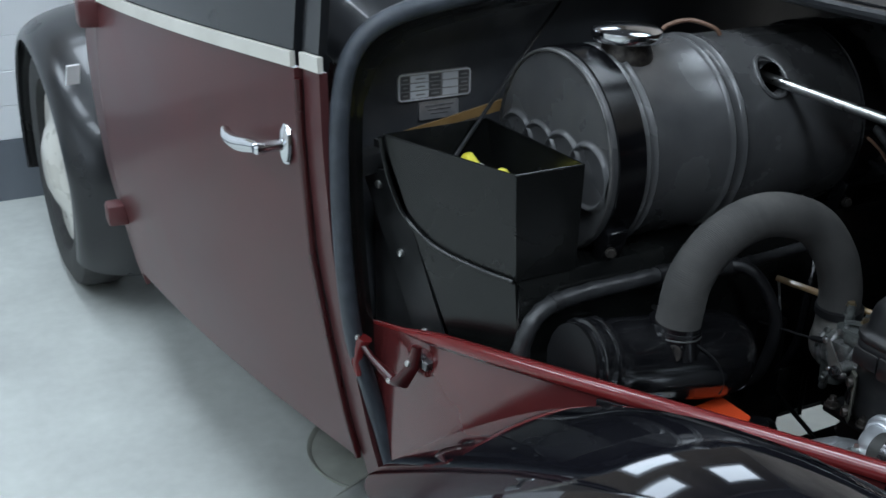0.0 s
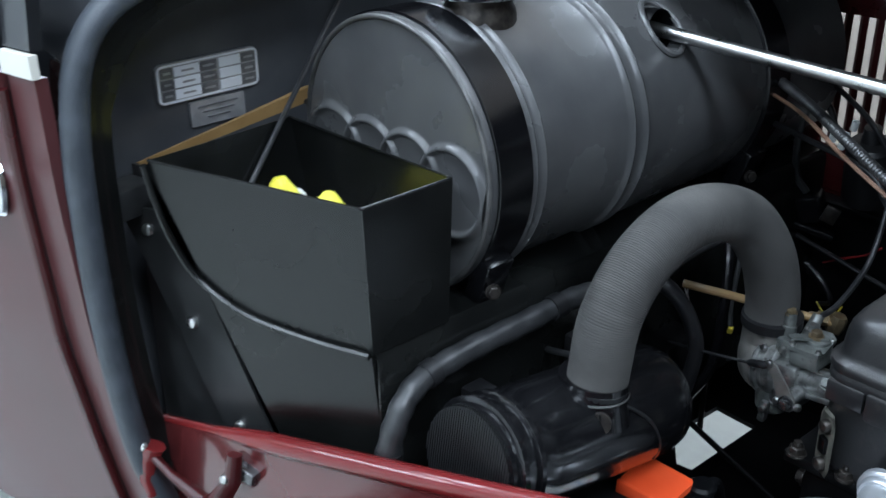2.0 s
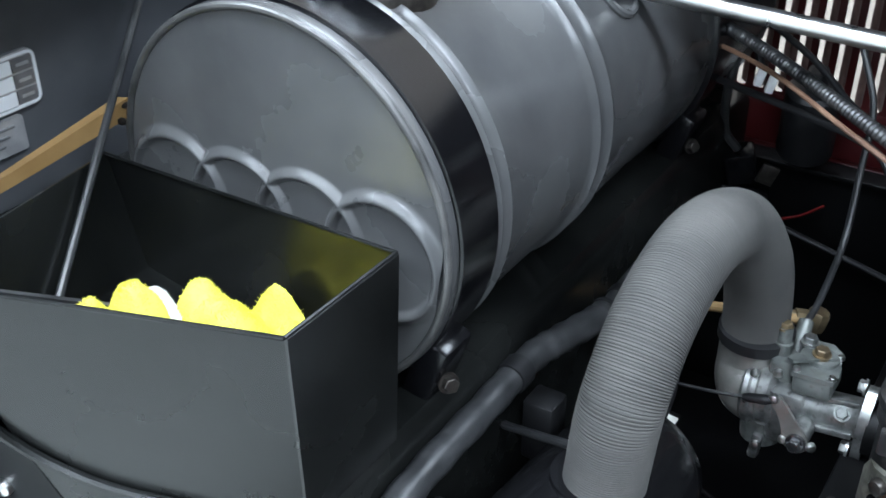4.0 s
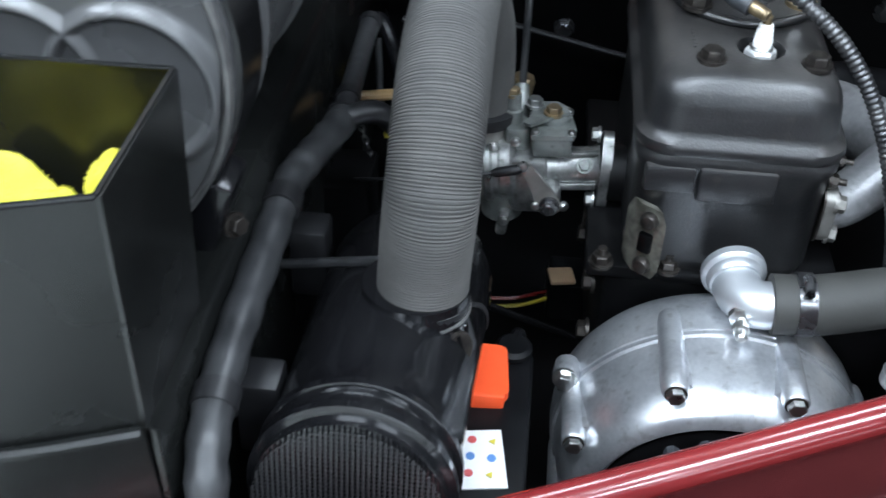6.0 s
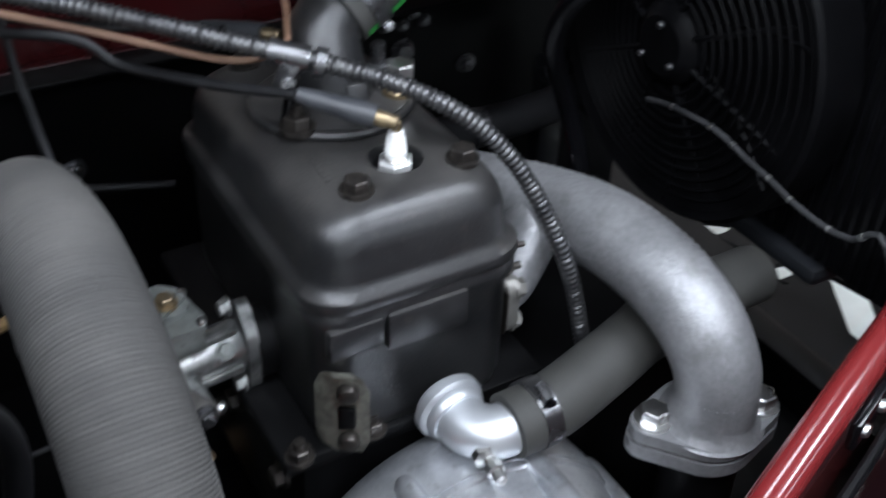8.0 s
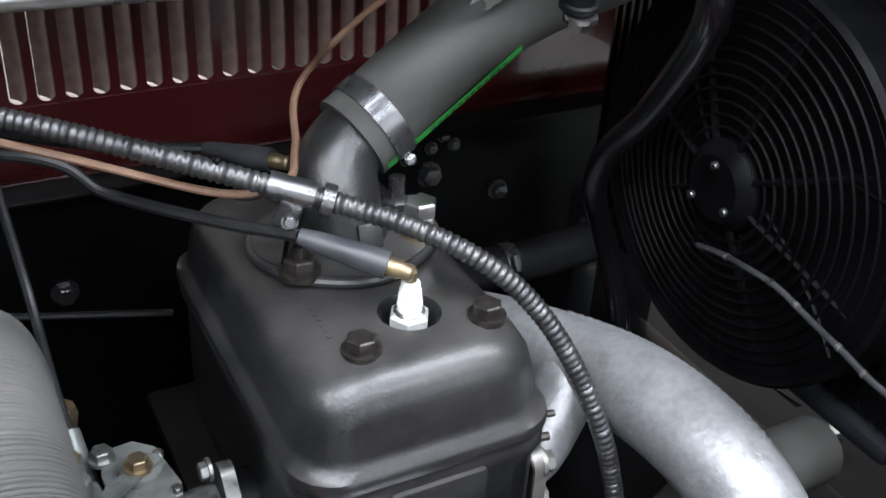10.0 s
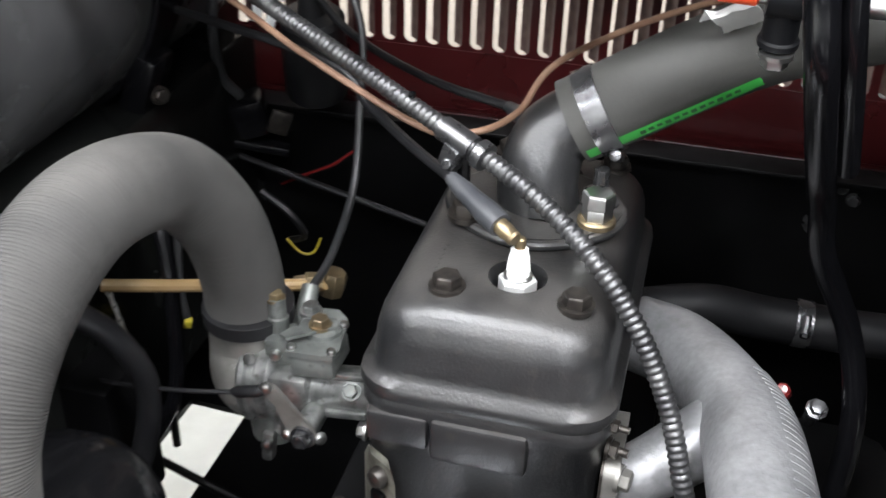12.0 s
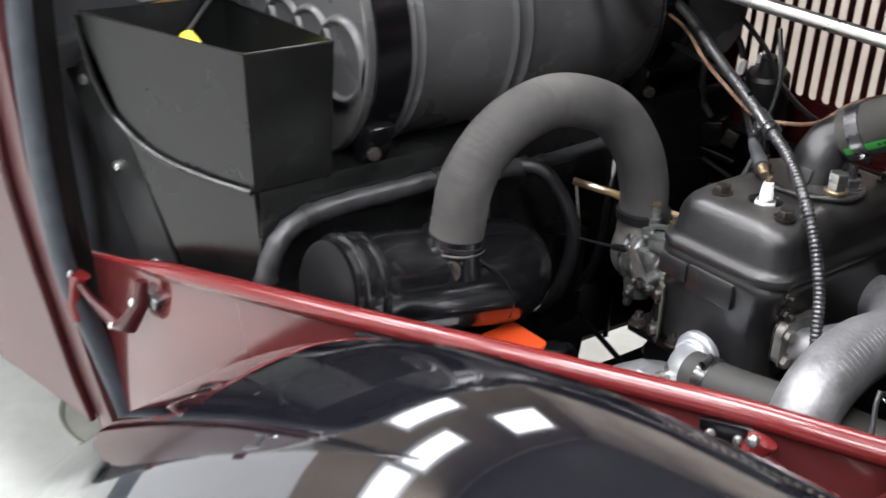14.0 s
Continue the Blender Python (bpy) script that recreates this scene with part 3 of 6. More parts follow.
part("black_clip", block((0.035, 0.046, 0.030), (-0.575, -0.455, 0.818), (0, 0, 12), 0.004), STRIPGREY, car)

# side panel with its rolled red rail
RAIL = [(-0.580, -0.459, 0.578), (-0.388, -0.417, 0.618), (-0.15, -0.345, 0.655), (0.136, -0.238, 0.690), (0.26, -0.190, 0.698), (0.42, -0.12, 0.705)]
rail = spline(RAIL, 60)
part("rail", sweep(rail, lambda i, u: 0.0045 + 0.006 * max(0.0, min(1.0, (u - 0.10) / 0.07)), 14), RED, car, "rolled red top edge of the side panel")
rows = []
for p in rail:
    rows.append([(p.x, p.y - 0.004 + 0.02 * u * u, p.z - 0.30 * u) for u in [k / 8 for k in range(9)]])
part("bonnet_side", grid(rows, thick=0.003), PANEL, car, "glossy maroon side panel below the bonnet")
part("panel_edge", sweep([(-0.583, -0.464 + 0.02 * (k / 6) ** 2, 0.577 - 0.045 * k) for k in range(7)], 0.006, 8), SEAM, car)

# front fender: crowned sheet over the wheel
CROWN = [(-0.66, 0.17), (-0.60, 0.245), (-0.50, 0.362), (-0.40, 0.463), (-0.30, 0.548), (-0.20, 0.626), (-0.10, 0.696), (0.0, 0.755), (0.10, 0.798), (0.20, 0.827), (0.32, 0.844), (0.45, 0.847), (0.60, 0.83), (0.75, 0.77), (0.9, 0.65)]


def crown(x):
    pts = [p for p in CROWN]
    s = 0.0
    for k in range(-12, 13):
        s += lerp(pts, x + 0.01 * k) * (13 - abs(k))
    return s / 169


def rail_y(x):
    return lerp([(p.x, p.y) for p in rail], x)


rows = []
for i in range(121):
    x = -0.64 + 1.5 * i / 120
    zc = crown(x)
    yp = rail_y(x) - 0.012
    yc = -0.465
    row = []
    for k in range(57):
        u = k / 56
        y = yp + (-0.84 - yp) * (1 - math.cos(math.pi / 2 * u))
        if y > yc:
            w = min(1.0, (y - yc) / max(0.02, yp - yc))
            join = min(zc - 0.10, 0.58)
            z = join + (zc - join) * (1 - 1.25 * w * w / (w + 0.25))
        else:
            z = zc - 0.30 * (((yc - y) / 0.36) ** 2.1)
        row.append((x, y, z))
    rows.append(row)
fender = part("front_fender", grid(rows, thick=0.004), GLOSS, car, "glossy black front fender")
part("fender_piping", sweep([(r[0][0], r[0][1] - 0.002, r[0][2] + 0.003) for r in rows[8:88]], 0.004, 8), BLACKRUB, fender)

# small fittings on the side panel
for x in (-0.134, 0.166):
    y, z = rail_y(x) - 0.014, lerp([(p.x, p.z) for p in rail], x) - 0.016
    clip = part("catch_plate", block((0.042, 0.006, 0.022), (x, y, z), (0, -8, 20), 0.002), STRAP, car, "small black catch plate")
    for s in (-0.010, 0.010):
        screw((x + s, y - 0.003 + s * 0.36, z + s * 0.14), (0.3, -1, 0.1), 0.0042, STEEL, clip)


def bonnet_catch(at, turn):
    """A red over-centre catch: pivot block, cranked lever and hook."""
    m = pose(*at, *turn)
    bm = block((0.034, 0.016, 0.014), (0, 0, 0.004), (0, 12, 0), 0.003)
    bmesh.ops.transform(bm, matrix=m, verts=bm.verts)
    c = part("catch", bm, CLAMP, car, "red bonnet catch on a plated pivot")
    bm = sweep([(0.002, -0.012, 0.03), (-0.002, -0.014, 0.0), (-0.020, -0.020, -0.030), (-0.036, -0.022, -0.034), (-0.075, -0.026, -0.016), (-0.098, -0.024, -0.006)], lambda i, u: (0.007, 0.009, 0.0125, 0.0105, 0.006, 0.006)[i], 10, squash=0.75)
    bmesh.ops.transform(bm, matrix=m, verts=bm.verts)
    part("lever", bm, SHADERED, c, "dark red lever")
    bm = sweep([(-0.100, -0.022, 0.006), (-0.106, -0.026, -0.010), (-0.110, -0.028, -0.034), (-0.108, -0.026, -0.056)], lambda i, u: 0.013 - 0.008 * u, 10, squash=0.75)
    bmesh.ops.transform(bm, matrix=m, verts=bm.verts)
    part("hook", bm, RED, c)
    for p in ((-0.006, -0.02, 0.004), (-0.105, -0.03, 0.008), (-0.036, -0.028, -0.032)):
        screw(m @ Vector(p), m.to_3x3() @ Vector((0, -1, 0.2)), 0.005, STEEL, c)


bonnet_catch((-0.440, -0.437, 0.571), (0, 0, 14))
bonnet_catch((0.285, -0.190, 0.688), (0, 0, 20))

# shallow tray on the floor
tray = thing("drip_tray", (-1.06, -0.20, 0.0), "shallow round grey-green drip tray under the car", "tray")
part("dish", lathe([(0.165, 0.001), (0.172, 0.006), (0.172, 0.010), (0.167, 0.009), (0.162, 0.004), (0, 0.004)], (-1.06, -0.20, 0.0), (0, 0, 1), 48), TRAY, tray)

# rear fender and wheel
rows = []
for i in range(37):
    a = radians(-32 + 232 * i / 36)
    lip = -0.655 - 0.020 * max(0.0, min(1.0, (math.degrees(a) - 0) / 80))
    row = []
    for k in range(15):
        u = k / 14
        r = 0.415 - 0.10 * (1 - math.cos(u * 1.45))
        y = -0.44 + (lip + 0.44) * math.sin(u * 1.57)
        row.append((-2.24 + r * 1.04 * math.cos(a), y, 0.345 + r * math.sin(a)))
    rows.append(row)
part("rear_fender", grid(rows, thick=0.006), BODY_BLACK, car, "black rear fender")


def wheel(at, r, wide):
    w = part("wheel", lathe([(0.0, -0.03), (0.10, -0.03), (0.10, 0.02), (0.0, 0.02)], at, (0, -1, 0), 24), WHEELW, car)
    prof = [(r * 0.70, -wide / 2), (r * 0.86, -wide * 0.56), (r * 0.97, -wide * 0.44), (r, -wide * 0.25), (r, wide * 0.25), (r * 0.97, wide * 0.44), (r * 0.86, wide * 0.56), (r * 0.70, wide / 2), (r * 0.66, 0)]
    part("tyre", lathe(prof, at, (0, -1, 0), 48), TYRE, w, "black rubber tyre")
    part("wheel_disc", lathe([(r * 0.68, 0.03), (r * 0.62, 0.05), (r * 0.40, 0.055), (r * 0.30, 0.075), (r * 0.18, 0.09), (0, 0.095)], at, (0, -1, 0), 36), WHEELW, w, "cream wheel disc")
    return w


wheel((-2.23, -0.575, 0.335), 0.335, 0.135)
wheel((0.36, -0.62, 0.335), 0.335, 0.135)
wheel((0.36, 0.64, 0.335), 0.335, 0.135)
wheel((-2.23, 0.615, 0.335), 0.335, 0.135)
# small white plate that paints a highlight onto the rear fender
part("fender_glint", block((0.006, 0.032, 0.05), (-1.905, -0.615, 0.655), (0, 18, 14)), LABELW, car)

# far bonnet side with upright louvres
Y_L = 0.385
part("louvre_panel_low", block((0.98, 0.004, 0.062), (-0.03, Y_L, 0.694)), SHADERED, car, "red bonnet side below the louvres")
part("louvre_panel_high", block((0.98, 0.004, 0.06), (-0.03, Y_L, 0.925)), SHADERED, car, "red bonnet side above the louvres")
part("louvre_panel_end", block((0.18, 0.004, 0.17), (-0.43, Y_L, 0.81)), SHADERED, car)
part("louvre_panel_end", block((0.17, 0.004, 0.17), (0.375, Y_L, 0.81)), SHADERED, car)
LOUVRE_BACK = mat("dusty_red_louvre", (0.10, 0.062, 0.055), (0.17, 0.12, 0.105), 0.5, scale=60, vary=0.1)
web = None
for i in range(33):
    x = -0.345 + 0.0202 * i
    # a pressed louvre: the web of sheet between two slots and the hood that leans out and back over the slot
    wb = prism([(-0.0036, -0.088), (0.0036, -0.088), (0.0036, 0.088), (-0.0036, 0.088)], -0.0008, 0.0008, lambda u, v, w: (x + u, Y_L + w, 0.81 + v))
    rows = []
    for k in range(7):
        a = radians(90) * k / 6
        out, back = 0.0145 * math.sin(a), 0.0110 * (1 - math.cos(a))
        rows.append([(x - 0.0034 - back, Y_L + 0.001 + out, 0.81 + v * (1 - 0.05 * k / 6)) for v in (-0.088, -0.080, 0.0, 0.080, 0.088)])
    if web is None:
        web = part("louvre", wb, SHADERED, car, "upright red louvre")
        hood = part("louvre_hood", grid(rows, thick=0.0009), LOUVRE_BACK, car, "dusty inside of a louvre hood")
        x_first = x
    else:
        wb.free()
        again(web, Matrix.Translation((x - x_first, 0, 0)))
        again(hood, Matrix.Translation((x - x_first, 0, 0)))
# rounded foot of each slot
foot = None
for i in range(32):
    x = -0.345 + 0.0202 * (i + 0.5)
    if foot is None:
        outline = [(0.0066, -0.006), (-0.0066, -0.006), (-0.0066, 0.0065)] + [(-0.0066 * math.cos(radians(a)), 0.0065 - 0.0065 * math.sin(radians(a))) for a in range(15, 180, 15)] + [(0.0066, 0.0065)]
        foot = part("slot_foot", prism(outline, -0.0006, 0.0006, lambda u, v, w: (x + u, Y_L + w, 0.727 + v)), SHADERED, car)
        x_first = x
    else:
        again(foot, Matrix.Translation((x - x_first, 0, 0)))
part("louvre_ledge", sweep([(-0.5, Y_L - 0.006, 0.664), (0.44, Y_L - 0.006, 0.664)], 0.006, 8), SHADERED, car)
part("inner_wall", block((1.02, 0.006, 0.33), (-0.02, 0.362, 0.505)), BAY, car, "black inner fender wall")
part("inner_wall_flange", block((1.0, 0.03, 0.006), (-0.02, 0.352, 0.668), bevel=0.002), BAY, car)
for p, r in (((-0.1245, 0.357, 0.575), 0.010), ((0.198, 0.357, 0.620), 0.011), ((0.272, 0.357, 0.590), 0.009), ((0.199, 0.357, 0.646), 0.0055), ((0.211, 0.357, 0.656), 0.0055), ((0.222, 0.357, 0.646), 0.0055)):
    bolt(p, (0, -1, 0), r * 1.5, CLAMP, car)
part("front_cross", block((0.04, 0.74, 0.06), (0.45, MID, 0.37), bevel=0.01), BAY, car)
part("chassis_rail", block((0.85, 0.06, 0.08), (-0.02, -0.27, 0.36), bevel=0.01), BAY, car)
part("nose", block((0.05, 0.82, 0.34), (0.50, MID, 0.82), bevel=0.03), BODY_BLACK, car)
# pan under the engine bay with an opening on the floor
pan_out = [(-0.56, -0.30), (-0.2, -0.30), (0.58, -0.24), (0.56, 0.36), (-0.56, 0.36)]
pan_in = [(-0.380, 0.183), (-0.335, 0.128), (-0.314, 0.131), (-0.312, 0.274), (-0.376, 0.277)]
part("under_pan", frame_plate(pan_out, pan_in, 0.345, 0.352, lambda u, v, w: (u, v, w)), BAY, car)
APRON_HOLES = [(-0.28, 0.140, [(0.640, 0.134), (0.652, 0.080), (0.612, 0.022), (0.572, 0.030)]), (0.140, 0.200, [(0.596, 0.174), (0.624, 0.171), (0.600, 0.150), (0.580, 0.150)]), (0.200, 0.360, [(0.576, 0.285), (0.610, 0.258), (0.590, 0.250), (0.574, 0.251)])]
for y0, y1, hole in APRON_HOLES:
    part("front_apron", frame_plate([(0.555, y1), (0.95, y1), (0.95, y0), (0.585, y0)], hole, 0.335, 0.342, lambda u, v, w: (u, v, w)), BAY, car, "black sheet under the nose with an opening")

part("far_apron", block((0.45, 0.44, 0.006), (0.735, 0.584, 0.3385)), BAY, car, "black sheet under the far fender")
# bonnet: far half closed over the bay, near half folded onto it
rows = []
for i in range(13):
    x = -0.545 + 1.03 * i / 12
    drop = 0.03 * max(0, x) ** 1.2
    rows.append([(x, y, z - drop) for y, z in ((MID, 1.04), (0.12, 1.032), (0.22, 1.015), (0.31, 0.99), (0.36, 0.97), (0.385, 0.945))])
bonnet = thing("bonnet", (0.0, 0.2, 0.945), "black bonnet with one half folded over the other", "bonnet")
part("fixed_half", grid(rows, thick=0.002), BODY_BLACK, bonnet)
part("hinge_bar", sweep([(-0.54, MID, 1.045), (0.0, MID, 1.045), (0.48, MID, 1.028)], 0.008, 10), BODY_BLACK, bonnet, "centre hinge")
rows = []
for i in range(13):
    x = -0.54 + 1.02 * i / 12
    rows.append([(x, y, z) for y, z in ((MID + 0.01, 1.055), (0.10, 1.065), (0.22, 1.075), (0.32, 1.10), (0.36, 1.13))])
part("folded_half", grid(rows, thick=0.002), BODY_BLACK, bonnet, "underside of the folded half, dark grey")


# ---- the engine bay ----
# fuel tank lying across the bay
TX, TZ, TR = -0.430, 0.847, 0.1325
tank = thing("fuel_tank", (TX, 0.03, TZ - TR), "dark grey drum fuel tank strapped across the bay", "fuel tank")
prof = [(0.0, 0.006), (0.10, 0.006), (0.122, 0.004), (0.128, 0.0), (0.1365, 0.0), (0.1375, 0.006), (0.1335, 0.012)]
ys = [0.012, 0.050, 0.052, 0.055, 0.058, 0.060, 0.062, 0.064, 0.067, 0.070, 0.072, 0.184, 0.187, 0.191, 0.195, 0.198, 0.204, 0.207, 0.211, 0.215, 0.218] + [0.225 + 0.0125 * k for k in range(19)] + [0.56, 0.585]
rs = [TR - 0.002, TR - 0.002, TR - 0.001, TR + 0.002, TR - 0.001, TR - 0.002, TR - 0.002, TR - 0.001, TR + 0.002, TR - 0.001, TR - 0.002] + [TR - 0.002, TR - 0.001, TR + 0.0025, TR - 0.001, TR - 0.002, TR - 0.002, TR - 0.001, TR + 0.0025, TR - 0.001, TR - 0.002] + [TR - 0.002] * 20 + [TR + 0.001]
shell = lathe([(0.124, 0.0), (0.1325, 0.0), (0.1335, 0.006)] + list(zip(rs, ys)) + [(0.12, 0.588), (0, 0.59)], (TX, -0.252, TZ), (0, 1, 0), 72)
dents = [((-0.31, 0.0, 0.81), 0.03, 0.003), ((-0.30, 0.03, 0.86), 0.025, 0.002), ((-0.34, 0.06, 0.77), 0.03, 0.003), ((-0.33, 0.02, 0.79), 0.02, 0.002), ((-0.35, 0.0, 0.955), 0.03, 0.0015)]
for v in shell.verts:
    for at, r, deep in dents:
        q = (v.co - Vector(at)).length / r
        if q < 1.5:
            v.co += (Vector((TX, v.co.y, TZ)) - v.co).normalized() * deep * math.exp(-3 * q * q)
body = part("drum", shell, TANK, tank, "dented dark grey drum with pressed ridges")
# end cap with four pressed overlapping rings
cap = bmesh.new()
RINGS = [(-0.515, 0.835), (-0.459, 0.835), (-0.403, 0.836), (-0.346, 0.836)]
rr = 0.0405


def cap_height(x, z):
    d = math.hypot(x - TX, z - TZ)
    h = 0.0012 * max(0.0, 1 - (d / 0.12) ** 2)
    for cx, cz in RINGS:
        e = math.hypot(x - cx, (z - cz))
        h = max(h, 0.0062 * math.exp(-((e - rr) / 0.0040) ** 2))
        if e < rr - 0.004:
            h = max(h, 0.0018)
    return h


rings = []
for i in range(141):
    r = 0.1275 * (i / 140)
    rings.append([cap.verts.new((TX + r * math.cos(a), -0.2535 - cap_height(TX + r * math.cos(a), TZ + r * math.sin(a)), TZ + r * math.sin(a))) for a in (2 * math.pi * k / 360 for k in range(360))] if i else [cap.verts.new((TX, -0.2535, TZ))])
for k in range(360):
    cap.faces.new((rings[0][0], rings[1][k], rings[1][(k + 1) % 360]))
for a, b in zip(rings[1:], rings[2:]):
    for k in range(360):
        cap.faces.new((a[k], b[k], b[(k + 1) % 360], a[(k + 1) % 360]))
part("end_cap", cap, TANK, tank, "end plate with four overlapping pressed rings", sharp=80)
part("rim", sweep([(TX + 0.1305 * math.cos(2 * math.pi * k / 96), -0.2535, TZ + 0.1305 * math.sin(2 * math.pi * k / 96)) for k in range(97)], 0.0026, 10, caps=False), WORN, tank, "worn bright rolled rim")
for y0 in (-0.224, 0.19):
    strap = part("strap", lathe([(TR + 0.0005, -0.021), (TR + 0.003, -0.020), (TR + 0.003, 0.020), (TR + 0.0005, 0.021)], (TX, y0, TZ), (0, 1, 0), 72), STRAP, tank, "glossy black hold-down strap")
    part("strap_foot", block((0.022, 0.034, 0.05), (-0.324, y0 - 0.005, 0.752), (0, 20, 0), 0.004), STRAP, strap)
    bolt((-0.310, y0 - 0.013, 0.744), (0.8, -0.5, 0.2), 0.0100, OLDBOLT, strap)
part("filler_neck", lathe([(0.036, -0.02), (0.034, 0.0), (0.031, 0.006), (0.031, 0.018)], (-0.405, -0.165, TZ + TR - 0.003), (0, 0, 1), 30), OLDBOLT, tank)
part("filler_cap", lathe([(0.030, 0.012), (0.043, 0.014), (0.046, 0.020), (0.045, 0.027), (0.040, 0.030), (0.012, 0.033), (0, 0.033)], (-0.405, -0.165, TZ + TR - 0.003), (0, 0, 1), 36), CHROME, tank, "polished filler cap")
part("vent_tube", sweep(spline([(-0.46, -0.07, 0.975), (-0.455, -0.06, 0.990), (-0.44, -0.035, 0.998), (-0.42, -0.01, 0.990), (-0.415, 0.0, 0.98)], 24), 0.003, 8), COPPER, tank, "thin copper vent pipe")
HOLE, HDIR = Vector((-0.319, 0.024, 0.937)), Vector((1.0, 0.02, 0.10)).normalized()
carve(body, [lathe([(0.0215, -0.14), (0.0215, 0.06)], HOLE, HDIR, 36)])
rim_line = []
for k in range(49):
    a = 2 * math.pi * k / 48
    c = HOLE + Vector((0, 0.0225 * math.cos(a), 0.0225 * math.sin(a)))
    rim_line.append(Vector((TX + math.sqrt(max(1e-5, (TR - 0.001) ** 2 - (c.z - TZ) ** 2)), c.y, c.z)))
part("hole_rim", sweep(rim_line, 0.0035, 8, caps=False), TANK, tank, "rolled rim of the hole for the gear rod")
part("rod_tube", lathe([(0.0212, -0.13), (0.0212, -0.02), (0.0205, -0.02), (0.0205, -0.128), (0, -0.128)], HOLE, HDIR, 30), BAY, tank, "dark tube through the tank")

# gear rod from the tank to the radiator
rod = thing("gear_rod", (0.2, 0.046, 0.90), "bright steel gear change rod with an orange tape band", "rod")
ROD = [(-0.42, 0.031, 0.937), (-0.336, 0.034, 0.931), (0.157, 0.045, 0.911), (0.275, 0.048, 0.907)]
part("shaft", sweep(ROD, 0.0068, 16), STEEL, rod)
rd = (Vector(ROD[3]) - Vector(ROD[1])).normalized()
part("tape_band", lathe([(0.0072, 0.0), (0.0085, 0.001), (0.0085, 0.019), (0.0072, 0.02)], (0.084, 0.0434, 0.9140), rd, 18), ORANGE, rod, "orange tape")
part("collar", lathe([(0.012, 0.0), (0.013, 0.003), (0.013, 0.015), (0.012, 0.018)], (0.108, 0.044, 0.913), rd, 18), PLASTIC, rod)
part("joint", lathe([(0.009, 0.0), (0.009, -0.016), (0.0105, -0.017), (0.0105, -0.020), (0.007, -0.021), (0.007, -0.027)], (0.117, 0.0445, 0.905), (0, -0.15, 1), 16), PLASTIC, rod)
bolt((0.117, 0.043, 0.882), (0, 0.1, -1), 0.012, STEEL, rod)
bolt((0.118, 0.043, 0.923), (0, -0.2, 1), 0.011, STEEL, rod)

# open sheet box with cloths
box = thing("sheet_box", (-0.45, -0.34, 0.735), "open black sheet metal box holding yellow cloths", "box")
A, B, C, D = Vector((-0.512, -0.458, 0.874)), Vector((-0.313, -0.382, 0.868)), Vector((-0.313, -0.286, 0.868)), Vector((-0.56, -0.278, 0.860))
Ab, Bb, Cb, Db = Vector((-0.500, -0.447, 0.796)), Vector((-0.319, -0.3725, 0.729)), Vector((-0.319, -0.286, 0.729)), Vector((-0.53, -0.282, 0.775))


def panel(p, q, r, s, thick=0.0022, curve=False):
    """A sheet between a top edge p-q and a bottom edge s-r; the bottom may follow the ledge."""
    rows = []
    for i in range(13):
        u = i / 12
        top, low = p.lerp(q, u), s.lerp(r, u)
        if curve:
            low.z = lerp(CURVE, low.x)
            low.y = flank_y(low.x, low.z)
            top.y = flank_y(top.x, top.z)
        rows.append([top.lerp(low, k / 6) for k in range(7)])
    return grid(rows, thick=thick)


part("outer_side", panel(A, B, Bb, Ab, curve=True), SATIN, box)
part("front", panel(B, C, Cb, Bb), SATIN, box)
part("inner_side", panel(C, D, Db, Cb), SATIN, box)
part("back", panel(D, A, Ab, Db), SATIN, box)
part("base", grid([[Bb + Vector((0, 0, 0.02)), Cb + Vector((0, 0, 0.02))], [Ab + Vector((0, 0, 0.005)), Db + Vector((0, 0, 0.005))]], thick=0.002), SATIN, box)
for p, q in ((A, B), (B, C), (C, D)):
    part("rim_edge", sweep([p, q], 0.0014, 8), SATIN, box, "folded black rim")


